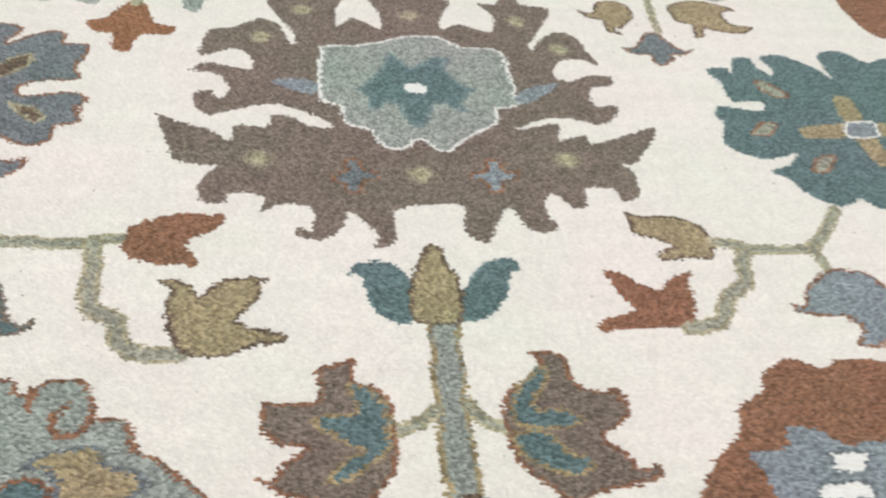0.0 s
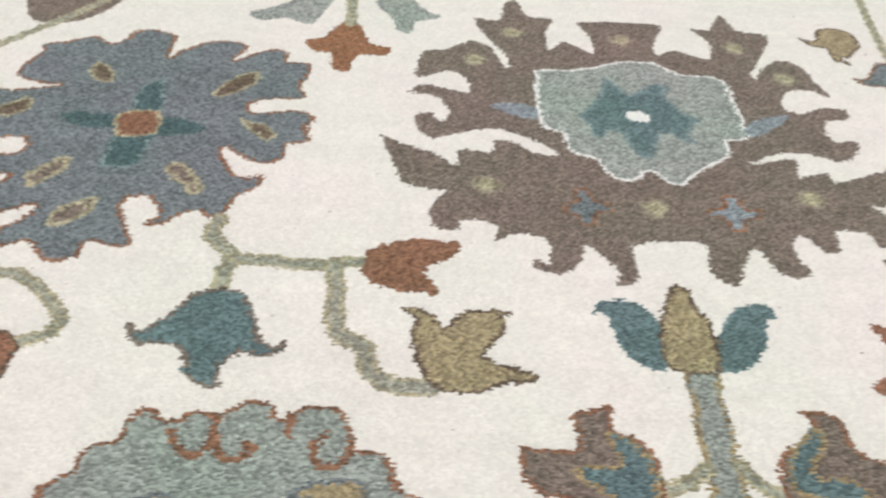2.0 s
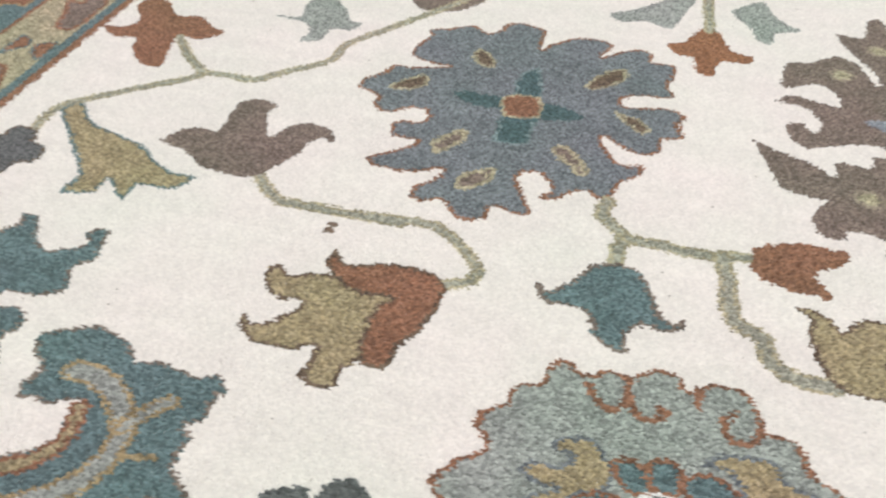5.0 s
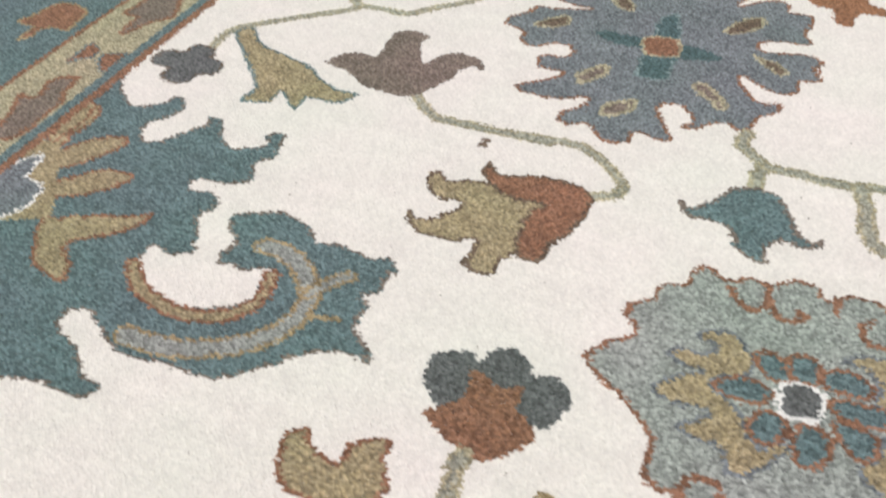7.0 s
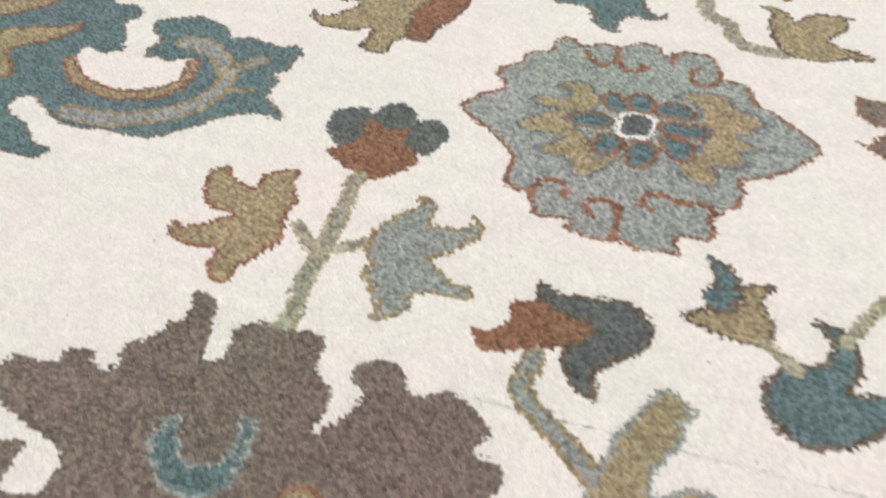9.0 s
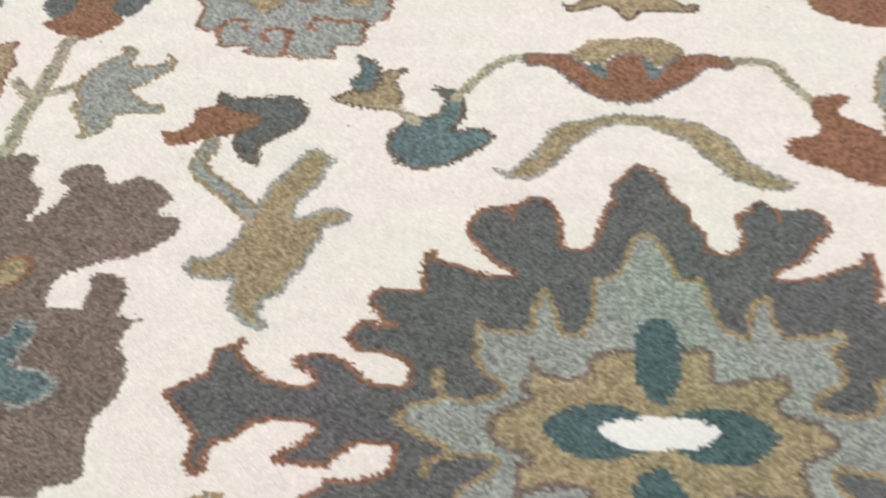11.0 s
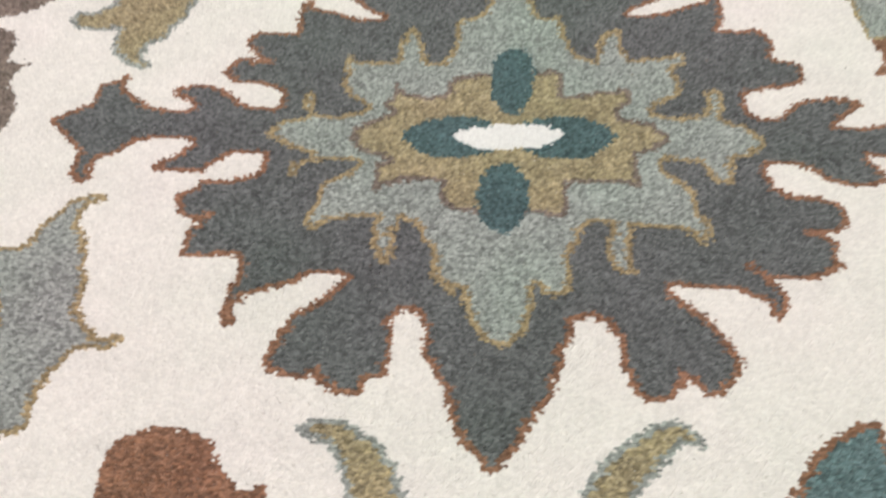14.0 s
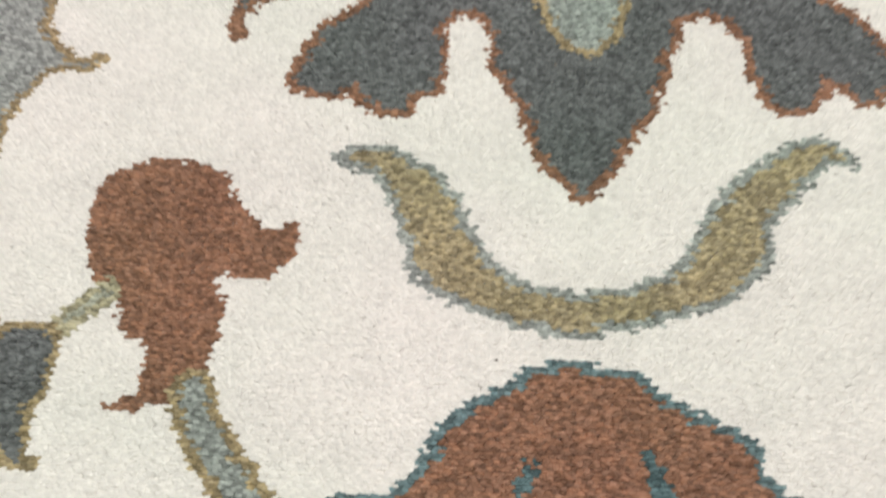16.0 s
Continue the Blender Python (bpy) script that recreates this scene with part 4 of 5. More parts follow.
m = Motif("great_medallion", "large dark slate medallion with rust edging and lobed petals", (23, -24))
m.shape("body", "dark", [(0.4, 31.5), (2.9, 29.5), (3.6, 27.2), (4.9, 25.9), (5.2, 24), (6.2, 22.5), (6.5, 20.6), (7.7, 19.9), (9.1, 20.5), (9.6, 22.1), (9.3, 24.8), (10.6, 25.5), (11.3, 26.7), (12.6, 27.1), (13.5, 26.1), (14.7, 25.7), (16.1, 26.3), (17.6, 26), (18.4, 24.4), (18.3, 22.7), (16.9, 21.6), (15.9, 20.1), (14.3, 18.7), (12.4, 17.4), (14.5, 17.3), (17, 18.2), (20.1, 19.6), (21, 21), (22, 20.6), (21.8, 18.6), (22, 17.3), (21.5, 16), (21.1, 15.2), (22.3, 15.2), (24.7, 15.6)],
        [(25.7, 14.8), (26.1, 13.3), (25.8, 11.7), (26.3, 11.1), (27.7, 11), (28.2, 10.3), (28.2, 8.7), (27.2, 7.8), (24.9, 7.2), (22.9, 6.8), (22.2, 5.9), (22.4, 4.4), (23.3, 3.6), (24.9, 3.8), (25.8, 4.6), (26.8, 5.6), (28.5, 6.2), (31.3, 6.4), (32.6, 6), (33, 5.4), (31.7, 4.5), (30.2, 3.4), (30.2, 2.8), (31.6, 2.8), (33.2, 2.9), (34.9, 3.4), (36.2, 4.4), (37.3, 5.5), (37.8, 6.6), (37.2, 7.5), (38.6, 7.6), (40.1, 6.9), (40.6, 6), (41.3, 3.9), (41.9, 2.2)],
        [(40.6, -0.4), (40.2, -2.6), (37.6, -5.1), (37.7, -3.8), (37.7, -2.5), (36.3, -1.6), (34.9, -1.1), (33, -0.6), (31.8, -0.6), (32.4, -1.8), (33.1, -3.4), (31.7, -4), (29.2, -4), (27.8, -3.7), (26.7, -2.7), (26, -2.1), (25.1, -2), (23.5, -1.9), (22.9, -2.6), (23.2, -3.8), (23.6, -4.6), (25.5, -5.3), (27, -5.4), (28.3, -6), (28.6, -7.1), (28.8, -8.1), (28, -8.8), (26.3, -9.1), (27.3, -10.1), (27, -11.5), (27.3, -12.3), (25.5, -13.4), (23.2, -13.7), (21.6, -13.6), (22.1, -14.6)],
        [(22.3, -15.9), (21.4, -17.4), (20.8, -17), (20.8, -16), (19.5, -15.4), (18.4, -14.8), (16.1, -14.7), (14.3, -14.6), (12.9, -14.8), (14, -15.7), (15, -16.5), (16.3, -17.7), (17, -18.9), (17.6, -20), (18, -20.9), (17.8, -22.1), (17, -22.8), (16.3, -23.8), (15.2, -23.8), (14.2, -23.2), (13.9, -22.6), (13.4, -23.3), (11.7, -24.6), (10, -24.3), (9.7, -23.9), (9.1, -22.5), (8.8, -21.1), (8.8, -19.7), (8.4, -18.9), (7.7, -18.1), (6.6, -17.9), (5.7, -18.2), (5.4, -19.2), (5.3, -20.2), (4.8, -20.6)],
        [(4.7, -22), (4.2, -23), (3.9, -23.9), (4.5, -23), (1.2, -28.6), (-0.4, -30.5), (-1.5, -29.6), (-3, -27.9), (-4.2, -24.4), (-4.1, -24.5), (-4.2, -23.8), (-4.8, -23.4), (-5.2, -22.5), (-5.9, -21.9), (-6, -20.7), (-5.9, -19.5), (-6.3, -18.3), (-7, -17.9), (-7.9, -18.1), (-8.5, -18.7), (-8.4, -19.9), (-8.3, -21.1), (-8.4, -22), (-8.6, -22.7), (-8.3, -23.3), (-9.4, -23.6), (-10.1, -24.4), (-10.3, -25), (-12, -25.1), (-12.5, -25), (-13, -24.3), (-13.7, -23.9), (-14, -23.7), (-14.8, -23.8), (-15.2, -23.9)],
        [(-16.5, -23.9), (-17, -23.6), (-17.8, -22.9), (-17.9, -22), (-17.5, -21.3), (-17.1, -20.3), (-16.5, -18.8), (-15.9, -18.2), (-14.9, -17.5), (-13.9, -16.6), (-12.7, -15.1), (-13.5, -14.8), (-15.4, -15), (-16.4, -15.8), (-18.2, -16.4), (-19.2, -16.8), (-20.1, -17), (-20.4, -17.8), (-20.8, -18), (-20.6, -19.3), (-20.8, -19.9), (-21.6, -19.6), (-22, -18.4), (-21.6, -17.8), (-21.7, -16.5), (-21.5, -15.5), (-21.4, -14.4), (-21.5, -13.5), (-22.7, -13.4), (-24.6, -13.6), (-26.1, -13.6), (-26.2, -12.7), (-26.4, -11), (-25.4, -10.4), (-27.2, -9.5)],
        [(-27.8, -8.5), (-27.8, -7.2), (-26.7, -6.7), (-26.2, -5.7), (-24.1, -5.6), (-23.4, -5.4), (-22, -4.9), (-21.3, -4.1), (-21.1, -3.1), (-22, -2.5), (-24.1, -2.7), (-25, -3.3), (-25.8, -4.3), (-26.4, -5), (-28.2, -4.9), (-30.1, -5), (-31.1, -4.6), (-29.5, -3.2), (-28.7, -2.4), (-27.9, -1.4), (-29.6, -1.1), (-32.2, -1.3), (-33.8, -2.2), (-34.4, -3.1), (-36.2, -3.8), (-36.2, -4.8), (-36.1, -6.1), (-37.5, -6.3), (-38.1, -5.2), (-38.2, -3.9), (-38.2, -3), (-39.1, -2), (-40.4, -0.7), (-41.5, 0.2), (-42, 0.8)],
        [(-40.9, 1.6), (-39.3, 2.6), (-38.4, 3.3), (-38.7, 4.8), (-38.4, 5.6), (-37.4, 6), (-36.5, 6.8), (-35.5, 6.5), (-36.1, 5.7), (-35.5, 4.6), (-34, 3.5), (-32.6, 2.7), (-30, 2.4), (-28.9, 2.9), (-30.1, 3.7), (-31.2, 4.4), (-31, 5.3), (-29.3, 5.8), (-26.9, 5.5), (-25.6, 4.7), (-24.1, 3.3), (-22.4, 3), (-21.1, 3.3), (-20.9, 4.5), (-21.5, 5.5), (-23.4, 6.1), (-25.7, 6.2), (-27.1, 7.4), (-26.7, 8.1), (-26.4, 9.1), (-25.3, 9.7), (-23.8, 9.2), (-24.6, 10.2), (-25.3, 10.9), (-25.4, 12.6)],
        [(-24.7, 13.3), (-22.6, 13.5), (-20.8, 13.5), (-21.1, 14.9), (-21.1, 16.6), (-20.7, 18), (-19.7, 18.3), (-19.4, 17.2), (-17.4, 16.6), (-15.5, 15.9), (-12.3, 15.7), (-14.5, 17.2), (-15.8, 18.7), (-16.9, 20.2), (-16.9, 22.1), (-16, 23.8), (-14.2, 24.4), (-12.9, 24.2), (-11.7, 25.3), (-10.5, 26), (-9.2, 25.9), (-8.4, 24.7), (-7.7, 23.2), (-7.5, 20.9), (-7.1, 19.7), (-5.8, 19.4), (-4.8, 20.1), (-4.5, 21.5), (-3.9, 23.4), (-3.5, 24.9), (-2.8, 25.9), (-2.6, 28.2), (-1.6, 29.3), (-0.7, 30.8)], edge="rust")
m.shape("shield", "pale", [(0.6, 22), (1.8, 20.9), (2.6, 19.5), (3.1, 17.8), (3.7, 16.3), (5.5, 16.7), (5.8, 15.3), (6, 14), (6.4, 12.8), (7, 11.5), (8.1, 10.7), (8.8, 10.5), (9, 12.1), (9.3, 13.8), (10.3, 14.9), (11.1, 15.3), (11.4, 13.9), (11.6, 12.3), (11.9, 10.9), (13.5, 11), (15.9, 11.4), (16.8, 11.9), (17.4, 11.3), (17.2, 10.1), (16, 9.3), (16.6, 8.2), (16.6, 6.7), (15.7, 5.8), (14.5, 5.1), (13.7, 4), (14.4, 3.6), (16.3, 3.6), (18, 3.9), (18.6, 5.3)],
        [(18.5, 6.4), (19.7, 7.2), (20.3, 6.5), (20.2, 5), (20, 3.6), (21, 2.8), (22.3, 2.3), (23.2, 1), (23.1, 0.1), (21.9, -1), (20.3, -1.4), (19.8, -4), (18.4, -4.2), (17.8, -3.4), (17.4, -2.1), (16.4, -2), (14.6, -1.7), (13.8, -2.4), (14.5, -3.3), (15.2, -3.9), (16.5, -5.1), (16.5, -7.2), (17.2, -8.3), (17.1, -10), (16.3, -10.5), (15.6, -9.8), (14.7, -9.1), (12.8, -9.2), (11, -8.9), (10.7, -10.9), (10.5, -12.6), (11.1, -13.6), (9.7, -13.6), (9, -13.2)],
        [(8.6, -12.1), (8.4, -11), (8.8, -9.9), (8.7, -8.9), (7.5, -8.8), (6.7, -9.7), (6.2, -10.9), (5.7, -12), (5.6, -13.4), (5.5, -15.2), (4.8, -15.9), (3.9, -16.1), (3, -15.6), (2.7, -14.6), (2.5, -16.1), (2.4, -17.9), (1.8, -19.4), (1.1, -20.1), (0.1, -20.7), (-0.7, -20.5), (-1.4, -20), (-2.1, -19.1), (-2.7, -17.9), (-3, -16.9), (-3.4, -15.1), (-3.7, -16.4), (-4.7, -15.6), (-5.5, -15), (-5.8, -13.4), (-5.9, -12), (-6.5, -11.2), (-6.9, -10.1), (-7.8, -9.4), (-8.8, -9.3)],
        [(-8.9, -10.5), (-8.9, -11.9), (-9, -13.3), (-9.7, -13.7), (-10.2, -13.1), (-10.6, -12), (-10.7, -10.3), (-10.7, -9.2), (-11.8, -9), (-13.7, -9.4), (-14.7, -9.6), (-15.5, -10.6), (-16.3, -10.6), (-16.7, -9.4), (-16.2, -8.2), (-15.7, -6.8), (-15.9, -5.7), (-14.7, -4.9), (-13.3, -4), (-12.7, -3.2), (-14.3, -2.9), (-16.3, -3.2), (-17.6, -3.4), (-18.1, -4.7), (-18.8, -4.9), (-18.9, -3.7), (-17, -2.6), (-18.7, -1.9), (-20.2, -1.1), (-21.6, -0.1), (-20.9, 1), (-19.4, 1.7), (-18, 2.4), (-18.8, 3.4)],
        [(-18.8, 4.6), (-18.1, 5.4), (-17.5, 4.3), (-17.4, 2.9), (-16.8, 2.3), (-14.6, 2.7), (-13, 3.1), (-12.8, 3.8), (-14, 4.4), (-15.1, 5.6), (-15.6, 7), (-15.1, 7.5), (-15.6, 9), (-15.1, 10.4), (-14.4, 9.7), (-12.8, 9.5), (-10.8, 9.6), (-10.4, 10.8), (-10.3, 12.5), (-9.8, 14), (-9, 14.4), (-8.2, 13), (-7.8, 10.9), (-7.3, 9.5), (-6.2, 9.8), (-5.4, 11.1), (-5, 12.7), (-5, 14.8), (-4.6, 15.8), (-2.6, 16.6), (-2, 18), (-1.6, 19.3), (-1.1, 20.7)], edge="tan")
m.shape("star", "gold", [(3.3, 8.9), (5.2, 9.2), (5.5, 7.5), (5.8, 5.8), (8.3, 6.3), (11.6, 6.8), (11.9, 5.4), (10.6, 4.2), (10.9, 3.1), (13, 2.8), (14.6, 1.6), (14.9, 0.6), (13.4, -0.5), (11.9, -1.4), (11.7, -2.5), (11.8, -5), (10.6, -4.5), (8, -4.6), (5.8, -4.7), (5.6, -6.5), (5.3, -8.2), (4, -8.2), (2.3, -7.9), (-1.4, -8.4), (-2.9, -8.1)],
        [(-5, -7.5), (-5.3, -5.2), (-6.2, -4.8), (-8.3, -5.1), (-9.7, -5.4), (-11, -6.2), (-11.4, -4.9), (-11.3, -3.3), (-10.6, -2.6), (-12.9, -1.7), (-14, -0.1), (-13.5, 1), (-11.6, 2.3), (-10.3, 2.9), (-11.2, 3.9), (-10.5, 5), (-10.5, 7.1), (-9.5, 5.8), (-7.8, 5.2), (-5.6, 5.5), (-5.4, 7.1), (-4.1, 8), (-2.4, 8.3), (-0.7, 8.3)], edge="taupe")
m.stroke("notch", "rust", 0.6, [(-12.9, 24.5), (-12.6, 22.6)])
m.stroke("notch", "rust", 0.6, [(13.8, 26.2), (13.8, 24.2)])
m.stroke("notch", "rust", 0.6, [(19.6, -12.3), (21.1, -13.6)])
m.stroke("notch", "rust", 0.6, [(-13.6, -23.9), (-13.6, -23)])
m.stroke("notch", "rust", 0.6, [(13.3, -23.2), (13.5, -22.1)])
m.stroke("notch", "rust", 0.6, [(-25.9, -9.7), (-24.6, -9.4)])
m.stroke("notch", "rust", 0.6, [(26.3, -9.1), (25.2, -9.1)])
m.stroke("notch", "rust", 0.6, [(-23.8, 9.2), (-22.6, 9.1)])
m.shape("petal", "green", [(-1.3, 8.1), (-0.5, 11.2), (1.8, 11.8), (2.8, 9.5), (2.6, 5.7), (1, 3.1), (-0.8, 4.4)])
m.shape("petal", "green", [(-2.2, -6), (-1.4, -3.3), (0.6, -2.6), (2, -4.5), (2.1, -7.5), (0.8, -9.8), (-0.8, -9.9), (-2, -8.4)])
m.shape("petal", "green", [(-9.3, 0.2), (-6.8, 2.2), (-3.3, 2.7), (-0.9, 1.9), (-2.4, 0.4), (-0.7, -1.1), (-3, -2), (-6.4, -2.1)])
m.shape("petal", "green", [(10.1, 1.1), (7.6, 2.9), (3.8, 2.9), (1.7, 2), (3.3, 1), (1.8, -0.8), (3.9, -1.8), (7.5, -1.6)])
m.shape("eye", "white", [(-4.6, 0.4), (-2.4, 1.6), (2.9, 2.1), (5.4, 1.1), (3.4, -0.6), (-2.3, -1)])

m = Motif("branching_leaf", "grey blue branching leaf with tan edge", (-15, -43))
m.shape("body", "greyblue", [(4.1, 11.5), (2.5, 11.4), (0.8, 10.4), (0.3, 9.2), (-0.7, 8.2), (-2, 5.7), (-9.5, 7.2), (-9.2, 5.6), (-3.4, 2.2), (-1.9, -0.1), (-1.5, -2.3), (-2.7, -2.2), (0.2, -10.6), (3.4, -10.1), (4, -9.6), (3.9, -7.7), (4.4, -5.9), (5.9, -3.3), (8.1, -3.2), (9, -2.5), (8.7, -1.9), (7.1, -2.1), (5.7, -0.7), (4.8, 1.1), (5.1, 2.4), (4.4, 3.7), (4, 5.3), (3.3, 7.3), (2.4, 8.5), (2.7, 9.9), (4.1, 11)], edge="tan")

m = Motif("seahorse_bud", "rust red hook shaped bud", (1, -59))
m.shape("body", "rust", [(-5.2, 5.6), (-3.7, 6.6), (-1.7, 6.9), (0.5, 6.5), (1.9, 5.8), (2.4, 4.4), (4.3, 2.7), (5.9, 3.1), (6.2, 1.4), (4.5, -0.4), (2.6, -0.1), (1.8, -0.4), (2.6, -1.3), (2.6, -2.9), (2.1, -5.7), (-0.2, -7.3), (-2.8, -7.4), (-1, -6.5), (-1, -4.2), (-2.3, -3.6), (-3, -2.1), (-4.1, -1.2), (-5.2, 0.4), (-5.8, 4.1)])
m.stroke("stem", "greyblue", 2.4, [(1.7, -6.3), (2.6, -8.3), (5.4, -11.6), (6.6, -13.1)], edge="tan")
m.stroke("shoot", "sage", 1.5, [(-3.7, -1.2), (-5.6, -2.9)], edge="straw")

m = Motif("corner_leaf", "dark slate leaf with tan edge", (-7, -66))
m.shape("body", "dark", [(-0.9, 4), (0.9, 4.2), (2.1, 3.9), (2.4, 2.9), (2.3, 0), (1.8, -1.1), (2.2, -2.8), (3.2, -3.1), (1.2, -3.5), (-0.9, -1.8), (-2.3, 2.7)], edge="tan")

m = Motif("gold_crescent", "gold crescent with feathered grey blue edge", (23, -56))
m.shape("body", "gold", [(-14.5, 4.3), (-13.5, 5), (-11, 5), (-9.2, 4), (-7.6, 2.4), (-5.9, -0.9), (-4.5, -2.5), (-2.8, -3.3), (-1, -3.5), (1.2, -3.3), (3, -2.5), (4.5, -1.4), (6.5, 2.1), (10.9, 5.9), (13.3, 5.9), (14.3, 4.8), (14.1, 4), (13.1, 4.4), (9.4, 0.4), (9.2, -1.5), (8.1, -2.8), (6.3, -4.1), (0.1, -5.8), (-2.8, -5.8), (-8.3, -4), (-9.6, -2.7), (-11.1, 1.6), (-12.4, 3.1), (-14.1, 3.7)], edge="greyblue")

m = Motif("rust_dome", "rust domed flower with teal edge", (22, -69))
m.shape("body", "rust", [(-11.6, -0.9), (-10.1, -1), (-8.6, -0.6), (-6.5, 2.7), (-2.6, 5.3), (-0.7, 5.9), (3.2, 5.3), (4.7, 4.1), (8.4, 2.3), (8.6, 1), (9.8, -0.2), (11, -0.6), (11.6, -3), (6.5, -5.1), (-5.7, -5.7), (-12.4, -4.2)], edge="teal")
m.shape("fleck", "green", [(-3.3, -0.6), (-2.3, 1), (-2, 0.3), (-2.9, -1.1)])
m.shape("fleck", "green", [(3, 1.7), (3.6, 1.3), (4.5, -0.6), (3.4, -0.6)])

m = Motif("side_bud", "teal bud with rust edge", (45, -54))
m.shape("body", "teal", [(-5.4, -1.7), (-3.9, -2), (-2.3, -0.8), (-0.2, 2.1), (1.8, 3.6), (4.8, 4.7), (5.4, 0), (2.7, -3.7), (-0.1, -4.7), (-3.4, -4.8), (-4.9, -3.7)], edge="rust")

m = Motif("rust_palmette", "rust palmette with slate heart and white flecks", (63, 45))
m.shape("body", "rust", [(-16.6, -4.6), (-13.8, -0.9), (-9.4, 2.7), (-8.3, 5.5), (-4.8, 7.4), (-3.8, 9.7), (0.5, 11.7), (4, 10.2), (6.7, 11.4), (17.2, 9.5), (16.7, 1.2), (8.4, -7.3), (-1.6, -11.6), (-10.8, -11.9), (-16.6, -8.9)])
m.shape("heart", "blue", [(-9.6, 0.1), (-4.9, 0.5), (-4.1, 2.9), (-0.7, 2.3), (1.5, 0.4), (6, 0.5), (7.3, -2.9), (3.6, -7), (-8.2, -5.6), (-8.7, -2.5)])
m.shape("fleck", "white", [(-1.1, -0.3), (1.3, 0), (3.2, -0.7), (2.5, -2.9), (-0.9, -2.9)], edge="slate")
m.shape("fleck", "white", [(-3.7, -3.6), (1.8, -3.7), (1.5, -5.9), (-4.8, -5.7)], edge="slate")

m = Motif("gold_bud", "gold two lobed bud with brown edge", (56, 77))
m.shape("body", "gold", [(-4.6, 4.6), (-3.3, 4.1), (-0.6, 3.9), (1.8, 3.9), (3.9, 3), (5.4, 1.5), (5.7, -1), (5.4, -2.8), (4.3, -4.3), (1.1, -4.1), (-2.3, -4.5), (-2.9, -3.9), (-1.5, -2.3), (0, -1.8), (-1.9, -0.7), (-4.5, 0.6), (-4.6, 2.2)], edge="brown")

m = Motif("rust_leaf", "rust red four pointed leaf", (49, 66))
m.shape("body", "rust", [(-3.6, 4.9), (-1.8, 4.6), (0, 3.2), (1.4, 2), (2.8, 1.6), (4.8, 3.6), (7.8, 4.6), (6.7, 2.8), (6.6, 0.4), (5.6, -2.6), (4.3, -4.1), (1.2, -4.4), (-2.9, -4.3), (-6.3, -4.7), (-6.9, -3.8), (-5.4, -2.8), (-2.7, -1.9), (-1.6, -1.4), (-2.5, 0.5), (-3.1, 2.5)])

m = Motif("vine", "thin sage green vine with angular bends", (72, 78))
m.stroke("stem", "sage", 1.8, [(-10.4, -2.3), (-6.8, -2.6), (-5.6, -3.7), (3.4, -3.3), (10.6, 3.9)], edge="straw")
m.stroke("stem", "sage", 1.8, [(3.4, -3.3), (3.6, -7.2)], edge="straw")
m.stroke("stem", "sage", 2.2, [(-6.2, -3.4), (-7.9, -6.4), (-8.5, -9.2), (-11.9, -11.7), (-13.1, -13.4), (-14.8, -15.8), (-18.9, -16.6)], edge="straw")
m.stroke("stem", "sage", 1.8, [(-9.7, -2.3), (-7.2, -2.7), (-4.9, -3.6), (-2.1, -3.8)], edge="straw")

m = Motif("blue_tulip", "grey blue drooping tulip with rust edge", (75, 64))
m.shape("body", "blue", [(-7.4, 1.1), (-5.9, 0.4), (-4, 3.6), (0.6, 6.5), (5.2, 6.1), (7, 3.9), (7.8, -0.5), (1.3, -6.1), (-2, -5.6), (-0.1, -3.4), (-1.3, -1.5), (-5.6, -1.1), (-7.3, -0.4)], edge="rust")

m = Motif("rust_tulip", "rust brown drooping tulip", (-17, 126))
m.shape("body", "rustbrown", [(-6.6, 0.8), (-3.9, 2.3), (-1.4, 7.7), (1.4, 7.1), (3.6, 1), (6.9, -0.1), (6.1, -2.5), (2.6, -2.5), (1, -4.9), (0.7, -7.9), (-2, -6.8), (-2.2, -2.9), (-5, -2.2)])
m.stroke("stem", "sage", 2.0, [(-0.8, 30.3), (-0.1, 7.1)], edge="straw")

m = Motif("pale_leaf", "pale grey green pointed leaf", (-27, 139))
m.shape("body", "pale", [(-6.7, -4.1), (-2.2, -0.7), (1.9, 3.9), (7.2, 6.2), (6.1, 0.7), (3.6, -6.8), (-0.3, -5.2), (-4.6, -6.3)], edge="greyblue")

m = Motif("pale_leaf", "pale grey green pointed leaf", (-8, 139))
m.shape("body", "pale", [(-5.3, 2.8), (-2.7, 6.2), (-0.1, 8.1), (1.4, 3.8), (3.4, 0.3), (6, -1.5), (1.5, -3.8), (0.9, -7.8), (-1.4, -6.9), (-2.4, -2.9), (-4.2, -0.2)], edge="greyblue")

m = Motif("gold_leaf", "pale gold pointed leaf", (65, 135))
m.shape("body", "gold", [(-5.9, 2.7), (-3, 1.6), (-1.4, 5.7), (2.9, 6.9), (5.2, 4.4), (4.5, 0.5), (1.4, -3.5), (-0.3, -4), (0.8, -6.1), (-2.1, -4.7), (-1.8, -1), (-4.1, -0.4)], edge="brown")

m = Motif("gold_leaf", "pale gold pointed leaf", (85, 136))
m.shape("body", "gold", [(-7, 4.6), (-2.3, 7.2), (1.7, 7.1), (6.9, 4.4), (3.5, 2.7), (4.1, -1.6), (8, -2.3), (4.9, -4.9), (-0.4, -4.2), (-2.3, -3.3), (-3.6, -6.6), (-5.5, -6.7), (-4.5, -2.4), (-7.2, -0.9)], edge="brown")

